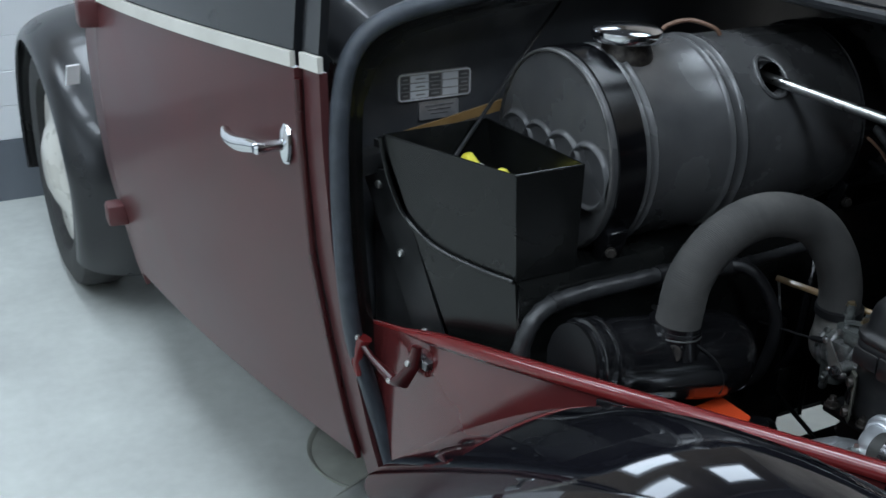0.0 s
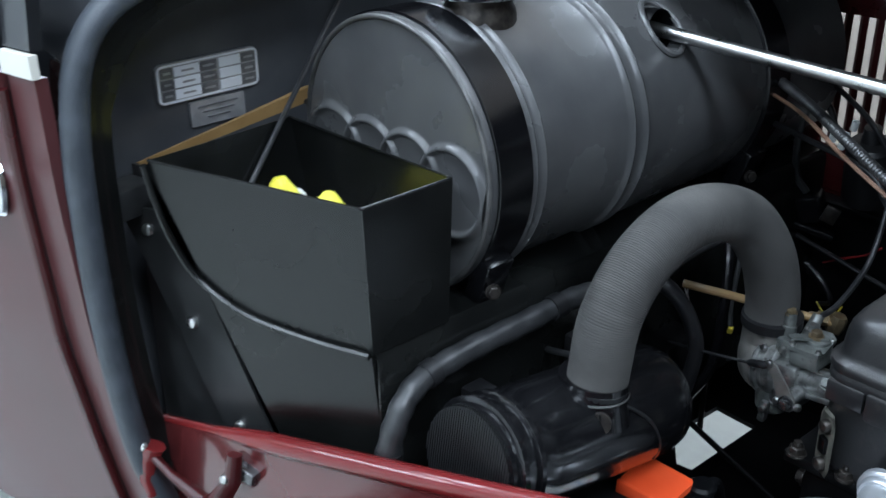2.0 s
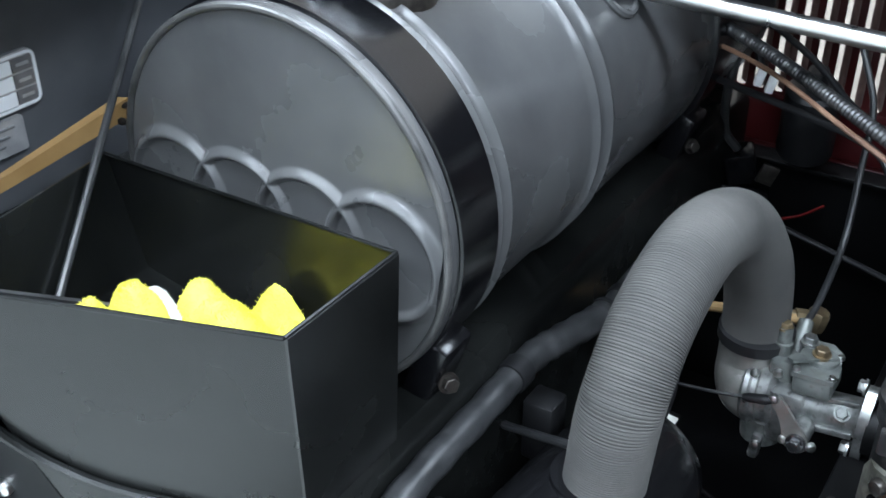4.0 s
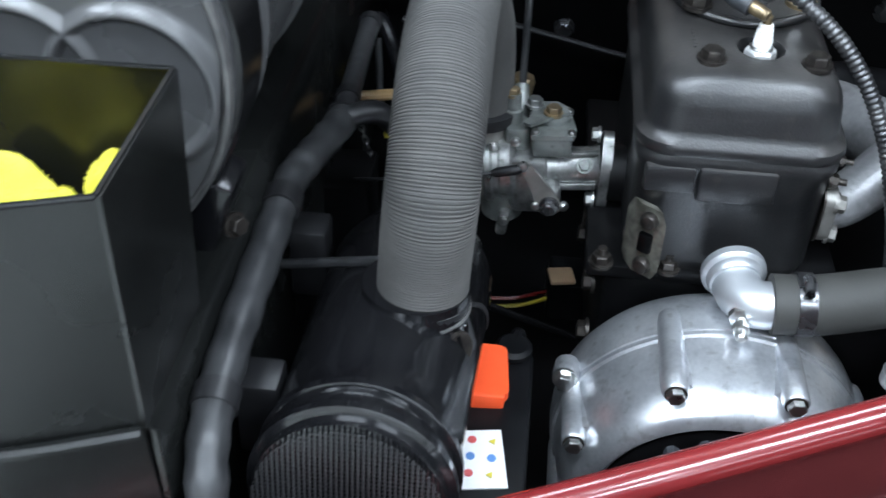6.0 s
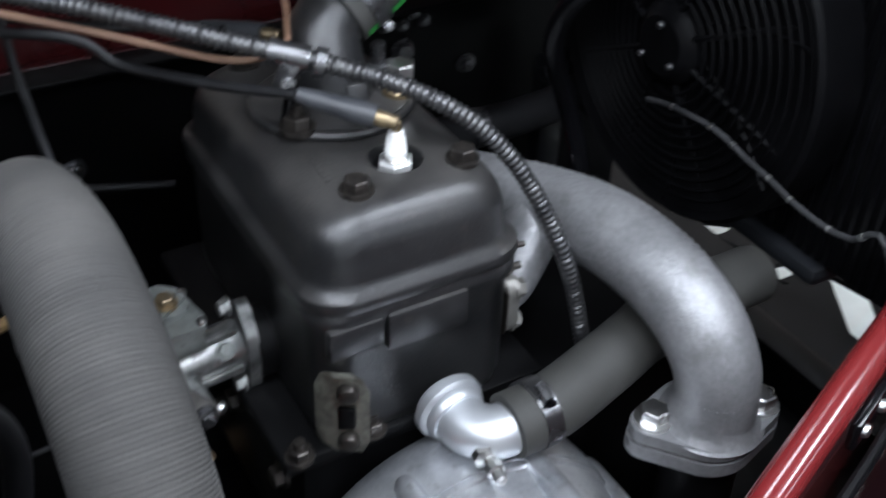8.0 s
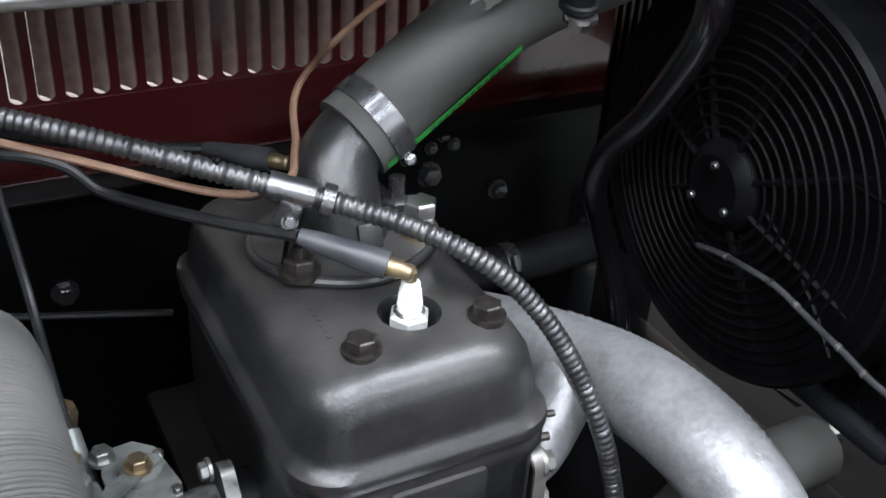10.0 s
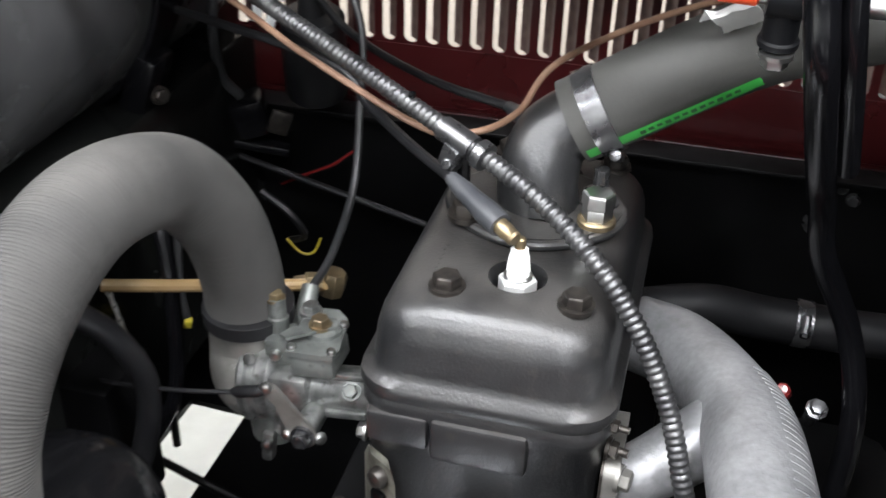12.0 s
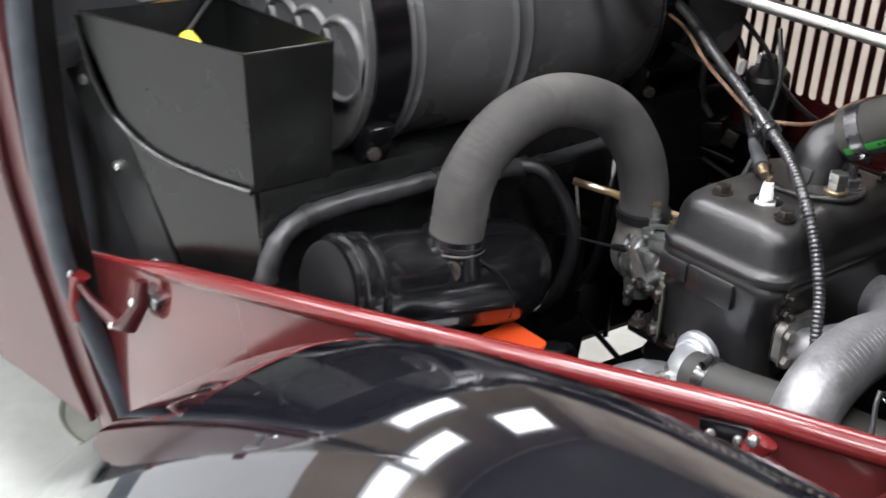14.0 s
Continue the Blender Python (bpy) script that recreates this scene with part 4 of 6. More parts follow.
def cloth(name, centre, radii, peaks, material, label, seed):
    """A crumpled cloth: a heap of soft folds over peaks (x, y, z, width), with a short fuzzy pile."""
    rnd = random.Random(seed)
    th = thing(name, (centre[0], centre[1], 0.765), label, "cloth", "cloths in the box")

    def height(x, y, edge):
        z = max(0.775 + (pz - 0.775) * math.exp(-(math.hypot(x - px, y - py) / w) ** 2.0) for px, py, pz, w in peaks)
        z += 0.0009 * math.sin(x * 210 + seed) * math.cos(y * 260 + 2 * seed) + 0.0006 * math.sin(x * 520 + y * 400)
        return z * (1 - edge) + 0.768 * edge

    rows = []
    for i in range(23):
        u = i / 22
        ring = []
        for k in range(61):
            a = 2 * math.pi * k / 60
            wob = 1 + 0.10 * math.sin(3 * a + seed) + 0.05 * math.sin(7 * a)
            x, y = centre[0] + radii[0] * u * wob * math.cos(a), centre[1] + radii[1] * u * wob * math.sin(a)
            z = height(x, y, max(0.0, (u - 0.8) / 0.2) ** 2)
            ring.append(Vector((x, max(y, flank_y(x, z) + 0.011), z)))
        rows.append(ring)
    part("fold", grid(rows), material, th, sharp=80)
    pile = bmesh.new()
    for c in range(3200):
        i, k = rnd.randrange(1, 21), rnd.randrange(1, 59)
        p = rows[i][k].lerp(rows[i + 1][k + 1], rnd.random())
        d = (rows[i + 1][k] - rows[i][k]).cross(rows[i][k + 1] - rows[i][k]).normalized()
        if d.z < 0:
            d = -d
        d = (d + Vector((rnd.uniform(-0.8, 0.8), rnd.uniform(-0.8, 0.8), rnd.uniform(-0.3, 0.4)))).normalized()
        s = d.orthogonal().normalized() * 0.0003
        pile.faces.new([pile.verts.new(q) for q in (p - s, p + s, p + d * rnd.uniform(0.0008, 0.0024))])
    part("nap", pile, material, th, "short fuzzy nap")


cloth("yellow_cloth", (-0.388, -0.330), (0.058, 0.040), [(-0.424, -0.333, 0.836, 0.028), (-0.388, -0.346, 0.834, 0.034), (-0.406, -0.338, 0.831, 0.036), (-0.391, -0.290, 0.827, 0.030), (-0.364, -0.318, 0.816, 0.034)], YELLOW, "crumpled yellow cleaning cloth in the black box", 2)
cloth("yellow_cloth", (-0.426, -0.390), (0.040, 0.021), [(-0.416, -0.386, 0.866, 0.032), (-0.444, -0.396, 0.850, 0.028)], YELLOW, "crumpled yellow cleaning cloth in the black box", 5)
cloth("yellow_cloth", (-0.334, -0.312), (0.016, 0.022), [(-0.333, -0.320, 0.843, 0.026)], YELLOW, "small corner of a yellow cloth at the box edge", 9)
cloth("white_cloth", (-0.428, -0.362), (0.018, 0.014), [(-0.428, -0.362, 0.844, 0.020)], WHITECLOTH, "white cloth tucked between the yellow cloths", 7)
stay = thing("bonnet_stay", (-0.50, -0.36, 0.772), "thin grey bonnet stay standing in the box", "rod")
part("stay", sweep([(-0.505, -0.382, 0.800), (-0.549, -0.293, 0.865), (-0.597, -0.197, 0.934), (-0.640, -0.11, 0.995)], 0.0028, 8), LOOM, stay)
wood = thing("wood_strip", (-0.60, -0.30, 0.83), "tan wooden strip between tank and firewall", "wood strip")
part("strip", sweep([(-0.615, -0.42, 0.830), (-0.605, -0.32, 0.848), (-0.596, -0.226, 0.866)], lambda i, u: 0.006 + 0.010 * u, 4, squash=0.55), WOOD, wood)
for q in ((-0.588, -0.236, 0.860), (-0.588, -0.232, 0.872)):
    screw(q, (1, -0.2, 0.3), 0.003, OLDBOLT, wood)

# data plates on the firewall
for name, w, h, y, z, label in (("data_plate", 0.118, 0.041, -0.317, 0.893, "aluminium data plate with dark fields"), ("data_plate", 0.064, 0.026, -0.310, 0.856, "small bare aluminium plate")):
    t = thing(name, (-0.645, y, z), label, "plate")
    part("sheet", prism(rounded(-w / 2, w / 2, -h / 2, h / 2, 0.007 if w > 0.1 else 0.002, 4), -0.645, -0.641, lambda u, v, k: (k, y + u, z + v)), PLATE, t)
    if w > 0.1:
        part("border", frame_plate(rounded(-w / 2 + 0.001, w / 2 - 0.001, -h / 2 + 0.001, h / 2 - 0.001, 0.006, 4), rounded(-w / 2 + 0.003, w / 2 - 0.003, -h / 2 + 0.003, h / 2 - 0.003, 0.004, 4), -0.6412, -0.6402, lambda u, v, k: (k, y + u, z + v)), PLATELIT, t)
    if w > 0.1:
        for zz in (0.0115, 0.0, -0.0115):
            for yy, ww in ((-0.025, 0.029), (0.0245, 0.025)):
                part("field", block((0.0012, ww, 0.0095), (-0.6402, y + yy, z + zz)), PLATELIT, t)
            for yy, ww in ((-0.0475, 0.010), (-0.0005, 0.016), (0.0465, 0.013)):
                part("dark_field", block((0.0012, ww + 0.003, 0.0095), (-0.6404, y + yy, z + zz)), PLATEDARK, t)
                part("print_bar", block((0.0012, ww * 0.8, 0.0022), (-0.6398, y + yy, z + zz)), PLATE, t)
            part("print_bar", block((0.0012, 0.014, 0.0020), (-0.6398, y - 0.024, z + zz)), PLATE, t)
    else:
        for s in range(3):
            part("print_bar", block((0.0012, 0.046 - 0.01 * s, 0.0016), (-0.6404, y, z + 0.007 - 0.006 * s)), PLATEDARK, t)

# air filter
filt = thing("air_filter", (-0.225, -0.19, 0.57), "black cylindrical air filter with a mesh end", "air filter")
F0, F1 = Vector((-0.231, -0.345, 0.648)), Vector((-0.224, -0.045, 0.602))
fa = (F1 - F0).normalized()
part("canister", lathe([(0.0525, 0.004), (0.0525, 0.012), (0.055, 0.014), (0.055, 0.034), (0.054, 0.036), (0.0545, 0.06), (0.057, 0.19), (0.057, 0.226), (0.054, 0.243), (0.044, 0.257), (0.02, 0.263), (0, 0.264)], F0, fa, 44), FILTER, filt, "worn black painted canister")
part("end_band", lathe([(0.0555, 0.0), (0.0575, 0.001), (0.0575, 0.006), (0.0555, 0.007)], F0 + fa * 0.012, fa, 44), FILTER, filt)
part("end_band", lathe([(0.0555, 0.0), (0.0575, 0.001), (0.0575, 0.006), (0.0555, 0.007)], F0 + fa * 0.032, fa, 44), FILTER, filt)
mesh_bm = bmesh.new()
q = fa.to_track_quat("Z", "Y")
for i in range(-18, 19):
    o = 0.0028 * i
    half = math.sqrt(max(1e-6, 0.051**2 - o * o))
    for d in (0, 1):
        a, b = ((o, -half, 0), (o, half, 0)) if d else ((-half, o, 0), (half, o, 0))
        sweep([F0 + q @ Vector(a), F0 + q @ Vector(b)], 0.0008 if d else 0.0003, 4, bm=mesh_bm)
part("mesh", mesh_bm, BLACKRUB, filt, "fine black wire mesh")
part("core", lathe([(0.0515, 0.006), (0.0515, 0.010), (0, 0.010)], F0, fa, 30), BAY, filt)
part("outlet", lathe([(0.040, -0.02), (0.034, 0.0), (0.0325, 0.018)], (-0.2135, -0.206, 0.668), (0.03, 0.09, 1), 32), FILTER, filt)
slot_head = lathe([(0.0, 0.0), (0.0105, 0.0), (0.0108, 0.004), (0.0100, 0.006), (0.0, 0.0064)], (-0.187, -0.2275, 0.658), (0.75, -0.55, 0.35), 24)
clamp_screw = part("clamp_screw", slot_head, OLDBOLT, filt, "large slotted clamp screw")
part("screw_slot", block((0.002, 0.002, 0.018), Vector((-0.187, -0.2275, 0.658)) + Vector((0.75, -0.55, 0.35)).normalized() * 0.0060, (0, -20, -36)), BAY, clamp_screw)
part("wire_loop", sweep(spline([(-0.190, -0.216, 0.672), (-0.182, -0.196, 0.664), (-0.173, -0.170, 0.640), (-0.171, -0.155, 0.610), (-0.180, -0.150, 0.585)], 24), 0.0016, 8), BLACKRUB, filt, "thin black wire")
part("clamp_ear", block((0.022, 0.02, 0.018), (-0.192, -0.214, 0.660), (0, 0, 25), 0.004), FILTER, filt)
for y in (-0.267, -0.125):
    th = part("mount_block", block((0.026, 0.026, 0.056), (-0.295, y, 0.634), bevel=0.003), BLACKRUB, filt)
part("tie_rod", sweep([(-0.312, -0.157, 0.650), (-0.306, -0.159, 0.652), (-0.241, -0.182, 0.681), (-0.225, -0.188, 0.688)], 0.0034, 10), LOOM, filt)

# ribbed intake hose
hose = thing("intake_hose", (-0.213, -0.206, 0.67), "dusty grey ribbed intake hose bent over in an arch", "hose")
HOSE_LINE = [(-0.2095, -0.207, 0.660), (-0.2085, -0.2035, 0.697), (-0.206, -0.194, 0.748), (-0.206, -0.151, 0.790), (-0.206, -0.084, 0.806), (-0.205, -0.006, 0.782), (-0.198, 0.036, 0.735), (-0.1955, 0.056, 0.684), (-0.1945, 0.058, 0.643)]
pts, run = even(spline(HOSE_LINE, 200), 2600)
turns = run / 0.0018


def hose_r(i, u):
    fade = (0.8 + 0.2 * max(0.0, min(1.0, (u - 0.04) / 0.08))) * (0.22 + 0.78 * max(0.0, min(1.0, (0.62 - u) / 0.20))) * max(0.0, min(1.0, (0.97 - u) / 0.1))
    return 0.0276 + 0.0008 * fade * (abs(math.sin(math.pi * turns * u)) ** 0.8 - 0.65)



part("ribbed_sleeve", sweep(pts, hose_r, 36), HOSE, hose, sharp=60)
for p, d in ((Vector((-0.2115, -0.206, 0.676)), Vector((0.08, 0.1, 1))), (Vector((-0.1925, 0.0575, 0.652)), Vector((0, -0.03, 1)))):
    part("end_clamp", lathe([(0.0292, -0.006), (0.0315, -0.005), (0.0315, 0.005), (0.0292, 0.006)], p, d, 36), BLACKRUB, hose)

part("wire_ring", sweep([(-0.2125 + 0.0325 * math.cos(2 * math.pi * k / 40), -0.2065 + 0.0325 * math.sin(2 * math.pi * k / 40), 0.672 - 0.0027 * math.sin(2 * math.pi * k / 40)) for k in range(41)], 0.0012, 6, caps=False), WORN, hose, "thin worn wire ring")

# carburettor on the rear face of the engine
carb = thing("carburettor", (-0.15, 0.03, 0.55), "grey zinc carburettor with a lever and brass fittings", "carburettor")
elbow = [(-0.1925, 0.0575, 0.648), (-0.1925, 0.056, 0.625), (-0.191, 0.050, 0.612), (-0.186, 0.044, 0.606), (-0.178, 0.041, 0.606)]
part("elbow", sweep(spline(elbow, 24), lambda i, u: 0.0285 - 0.001 * u, 26), DULLCAST, carb, "dull cast elbow")
AX = (1, 0.0, 0.12)
part("throat", lathe([(0.0275, -0.002), (0.0295, 0.0), (0.0295, 0.004), (0.027, 0.006), (0.027, 0.010), (0.0285, 0.012), (0.0285, 0.020), (0.025, 0.024), (0.020, 0.026)], (-0.184, 0.041, 0.607), AX, 34), ZINC, carb)
part("body", block((0.030, 0.042, 0.052), (-0.150, 0.038, 0.604), (0, -4, 0), 0.006), ZINC, carb)
part("outlet_pipe", lathe([(0.0175, 0), (0.0175, 0.006), (0.0160, 0.008), (0.0165, 0.045), (0.019, 0.050)], (-0.143, 0.037, 0.612), AX, 30), ZINC, carb)
part("pipe_rib", block((0.040, 0.004, 0.006), (-0.116, 0.0205, 0.607), (0, -7, 0), 0.0015), ZINC, carb)
part("pipe_rib", block((0.034, 0.005, 0.005), (-0.113, 0.030, 0.632), (0, -7, 0), 0.0015), ZINC, carb)
fl = [(0.021 * math.cos(t) * (1.0 if abs(math.sin(t)) < 0.7 else 0.82), 0.037 * math.sin(t)) for t in (2 * math.pi * k / 36 for k in range(36))]
part("flange", prism(fl, -0.094, -0.086, lambda u, v, w: (w, 0.036 + u, 0.614 + v)), ZINC, carb)
part("gasket", lathe([(0.024, 0), (0.024, 0.014)], (-0.087, 0.036, 0.614), (1, 0, 0), 30), BAY, carb)
# float chamber with its chamfered lid and bridge clip
part("float_chamber", block((0.031, 0.034, 0.017), (-0.134, 0.038, 0.6405), (0, -5, 0), 0.003), CARBGREY, carb)
lid = [(-0.017, -0.018), (0.016, -0.019), (0.018, -0.010), (0.012, 0.024), (0.002, 0.034), (-0.014, 0.034), (-0.019, 0.016)]
part("chamber_lid", prism(lid, 0.6495, 0.6535, lambda u, v, w: (-0.134 + u, 0.038 + v, w + u * 0.09)), CARBGREY, carb)
part("lid_dome", lathe([(0.013, 0), (0.012, 0.004), (0.006, 0.006), (0, 0.0065)], (-0.133, 0.046, 0.653), (0, 0, 1), 24), CARBGREY, carb)
part("bridge", prism([(-0.022, -0.010), (-0.016, -0.014), (0.014, 0.004), (0.012, 0.009), (0.004, 0.010), (-0.018, -0.003)], 0.6575, 0.660, lambda u, v, w: (-0.136 + u, 0.040 + v, w + u * 0.1)), CARBGREY, carb)
part("tower", block((0.020, 0.024, 0.026), (-0.163, 0.044, 0.636), (0, 0, 8), 0.004), CARBGREY, carb)
part("tower_neck", lathe([(0.0075, 0), (0.0075, 0.012), (0.006, 0.013), (0.006, 0.026)], (-0.166, 0.046, 0.646), (-0.05, 0.1, 1), 18), CARBGREY, carb)
part("cable_ferrule", sweep([(-0.160, 0.072, 0.630), (-0.161, 0.082, 0.640), (-0.162, 0.096, 0.652)], lambda i, u: (0.0078, 0.0072, 0.0062)[i], 16), CARBGREY, carb)
part("lower_bowl", lathe([(0.013, 0), (0.017, 0.004), (0.018, 0.016), (0.018, 0.036)], (-0.170, 0.040, 0.560), (0, 0, 1), 24), CARBGREY, carb)
part("drain_lug", block((0.009, 0.010, 0.026), (-0.168, 0.022, 0.566), (0, 6, 0), 0.003), ZINC, carb)
screw((-0.167, 0.0165, 0.570), (0, -1, 0.1), 0.0042, STEEL, carb)
for p, ax, sz, m_ in (((-0.135, 0.044, 0.6595), (0, 0, 1), 0.0105, BRASS), ((-0.150, 0.066, 0.6525), (0, 0, 1), 0.0105, ZINC), ((-0.168, 0.049, 0.671), (0, 0, 1), 0.009, BRASS), ((-0.107, 0.0235, 0.6260), (0, -0.75, 0.65), 0.0088, CARBGREY), ((-0.097, 0.024, 0.594), (-1, 0, 0), 0.0100, ZINC), ((-0.097, 0.044, 0.643), (-1, 0, 0), 0.0095, ZINC), ((-0.132, -0.0035, 0.6035), (0, -1, 0), 0.0110, CLAMP)):
    bolt(p, ax, sz, m_, carb, "hex_screw")
for p, ax, r in (((-0.148, 0.024, 0.6530), (0, 0, 1), 0.0032), ((-0.120, 0.023, 0.6555), (0, 0, 1), 0.0032), ((-0.122, 0.054, 0.6555), (0, 0, 1), 0.0032), ((-0.163, 0.0315, 0.638), (0, -1, 0), 0.0042), ((-0.143, -0.003, 0.602), (0, -1, 0), 0.0034), ((-0.121, 0.000, 0.602), (0.6, -0.8, 0), 0.0042), ((-0.1555, -0.003, 0.6385), (0, -1, 0), 0.0042), ((-0.180, 0.027, 0.634), (-0.3, -0.8, 0.5), 0.004)):
    screw(p, ax, r, STEEL, carb)
lv = prism([(-0.030, 0.031), (-0.025, 0.0365), (-0.018, 0.035), (0.006, 0.006), (0.010, -0.004), (0.004, -0.010), (-0.004, -0.011), (-0.012, -0.006), (-0.013, 0.004), (-0.019, 0.020)], -0.0015, 0.0012, lambda u, v, w: (-0.1315 + u, -0.001 + w, 0.6045 + v))
part("throttle_lever", lv, DULLCAST, carb, "flat throttle lever")
part("spindle", lathe([(0.0085, 0), (0.0085, 0.034), (0.006, 0.035)], (-0.132, 0.034, 0.6045), (0, -1, 0), 18), ZINC, carb)
cable = thing("throttle_cable", (-0.26, -0.01, 0.60), "black throttle cable with a rubber end", "cable")
part("cable", sweep(spline([(-0.30, 0.02, 0.595), (-0.26, 0.005, 0.610), (-0.21, -0.004, 0.624), (-0.176, -0.004, 0.631)], 20), 0.0016, 6), BLACKRUB, cable)
part("rubber_end", sweep([(-0.179, -0.004, 0.6305), (-0.175, -0.004, 0.6315), (-0.160, -0.004, 0.6355), (-0.156, -0.004, 0.637)], lambda i, u: (0.0024, 0.0040, 0.0042, 0.003)[i], 12), BLACKRUB, cable)

# cylinder block and head
engine = thing("engine", (0.0, 0.06, 0.30), "dark grey two-cylinder engine block with a rounded head", "engine")


def stack(levels, bm=None):
    """A solid through outlines at rising heights."""
    bm = bm or bmesh.new()
    rings = [[bm.verts.new((x, y, z)) for x, y in o] for z, o in levels]
    n = len(rings[0])
    for a, b in zip(rings, rings[1:]):
        for k in range(n):
            bm.faces.new((a[k], a[(k + 1) % n], b[(k + 1) % n], b[k]))
    bm.faces.new(rings[0][::-1])
    bm.faces.new(rings[-1])
    return bm


HX0, HX1, HY0, HY1 = -0.0785, 0.0665, -0.056, 0.182
head = []
for z, o in ((0.694, 0.0), (0.698, -0.0012), (0.703, -0.0005), (0.706, 0.004), (0.712, 0.0055), (0.728, 0.0070), (0.736, 0.0090), (0.743, 0.0130), (0.7485, 0.0190), (0.7515, 0.0265), (0.7525, 0.036)):
    head.append((z, rounded(HX0 + o, HX1 - o, HY0 + o, HY1 - o, 0.026)))
head_ob = part("cylinder_head", stack(head), IRON, engine, "rounded dark grey cylinder head", sharp=50)
carve(head_ob, [lathe([(0.0140, -0.017), (0.0145, -0.004), (0.0185, 0.003)], (0.0015, y, 0.7525), (0, 0, 1), 36) for y in (0.0, 0.128)])
blk = []
for z, o in ((0.585, 0.012), (0.590, 0.006), (0.60, 0.004), (0.676, 0.004), (0.684, 0.001), (0.690, 0.001), (0.694, 0.003)):
    blk.append((z, rounded(HX0 + o, HX1 - o, HY0 + o, HY1 - o, 0.022)))
part("cylinder_block", stack(blk), IRON, engine, "dark grey painted cylinder block", sharp=50)
part("block_boss", block((0.055, 0.010, 0.028), (-0.005, HY0 + 0.003, 0.672), bevel=0.003), IRON, engine)
part("block_boss", block((0.036, 0.010, 0.022), (-0.052, HY0 + 0.004, 0.674), bevel=0.003), IRON, engine)
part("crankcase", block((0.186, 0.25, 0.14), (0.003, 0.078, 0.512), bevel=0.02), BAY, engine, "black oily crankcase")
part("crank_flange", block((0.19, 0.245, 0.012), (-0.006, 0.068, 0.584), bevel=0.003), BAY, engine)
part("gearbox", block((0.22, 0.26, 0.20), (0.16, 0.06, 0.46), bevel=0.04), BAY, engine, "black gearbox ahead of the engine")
for x, y in ((-0.034, -0.020), (0.037, -0.018), (-0.034, 0.150), (0.037, 0.150)):
    bolt((x, y, 0.7515), (0, 0, 1), 0.0140, OLDBOLT, engine, "head_bolt")
for x, y, z in ((-0.0905, -0.02, 0.545), (-0.0905, 0.06, 0.545), (-0.0905, -0.03, 0.50), (-0.0905, 0.10, 0.50)):
    bolt((x, y, z), (-1, 0, 0), 0.014, OLDBOLT, engine, "case_bolt")
for x in (-0.090, -0.040):
    bolt((x, -0.050, 0.5895), (0, 0, 1), 0.013, OLDBOLT, engine, "flange_nut", stud=0.006)
for k in range(6):
    part("cast_mark", block((0.0022, 0.0030, 0.0012), (-0.0445 + 0.0006 * (k % 2), -0.004 + 0.0052 * k, 0.7520), (0, 0, 8)), IRON, engine)
# side plate on the near face
pl = part("cover_plate", prism([(-0.009, -0.031), (0.009, -0.031), (0.0135, -0.021), (0.0135, 0.021), (0.009, 0.031), (-0.009, 0.031), (-0.0135, 0.021), (-0.0135, -0.021)], -0.006, 0.002, lambda u, v, w: (-0.0635 + u * 0.82 - w * 0.5, -0.0525 + w - u * 0.55, 0.619 + v)), DULL, engine, "dull cast cover plate with a slot")
part("slot", block((0.011, 0.006, 0.017), (-0.0615, -0.059, 0.619), (0, 0, -30), 0.002), BAY, pl)
for z in (0.599, 0.640):
    screw((-0.061, -0.060, z), (-0.45, -0.9, 0), 0.0068, OLDBOLT, pl)

# clutch cover
cover = thing("clutch_cover", (0.0, -0.12, 0.35), "polished cast aluminium clutch cover", "engine cover")
CX, CZ = 0.002, 0.472
part("dome", lathe([(0.088, -0.008), (0.098, -0.004), (0.1075, 0.003), (0.1135, 0.012), (0.1165, 0.022), (0.1180, 0.034), (0.1180, 0.046), (0.1172, 0.0515), (0.1160, 0.0522), (0.1160, 0.0532), (0.1170, 0.0540), (0.1168, 0.0570), (0.1148, 0.0585), (0.1138, 0.064), (0.1122, 0.078), (0.1092, 0.094), (0.1045, 0.108), (0.0985, 0.1170), (0.0930, 0.1205), (0.0880, 0.1215), (0.0850, 0.1190), (0.0840, 0.112), (0.03, 0.112), (0, 0.112)], (CX, -0.060, CZ), (0, -1, 0), 96), CASTALU, cover, sharp=32)
for ang in (25, 69.5, 111, 156, 200, -20):
    a = radians(ang)
    x, z = CX + 0.1135 * math.cos(a), CZ + 0.1135 * math.sin(a)
    ca, sa = math.cos(a), math.sin(a)
    bm = lathe([(0.0, -0.004), (0.0050, -0.0025), (0.0082, 0.002), (0.0094, 0.009), (0.0096, 0.060), (0.0092, 0.0785), (0.0082, 0.0800), (0.0, 0.0800)], (x, -0.090, z), (0, -1, 0), 28)
    # foot of the rib, spread into the dome
    lathe([(0.0, 0.0), (0.0095, 0.004), (0.0118, 0.016), (0.0124, 0.052), (0.0112, 0.068), (0.0, 0.072)], (x - 0.0085 * ca, -0.092, z - 0.0085 * sa), (0, -1, 0), 28, bm)
    boss = part("screw_boss", bm, CASTALU, cover)
    bolt((x, -0.1700, z), (0, -1, 0), 0.0115, STEEL, boss, washer=False)
    part("oil_ring", lathe([(0.0066, 0.0), (0.0078, 0.0002), (0.0078, 0.0006), (0.0066, 0.0010)], (x, -0.1700, z), (0, -1, 0), 20), OLDBOLT, boss, "brown oily ring round the screw")
ear = part("bolt_ear", lathe([(0.004, 0.000), (0.0095, 0.006), (0.0100, 0.018), (0.0095, 0.022), (0.0085, 0.0235)], (-0.1075, -0.096, 0.5285), (-0.1, -1, 0.1), 24), CASTALU, cover)
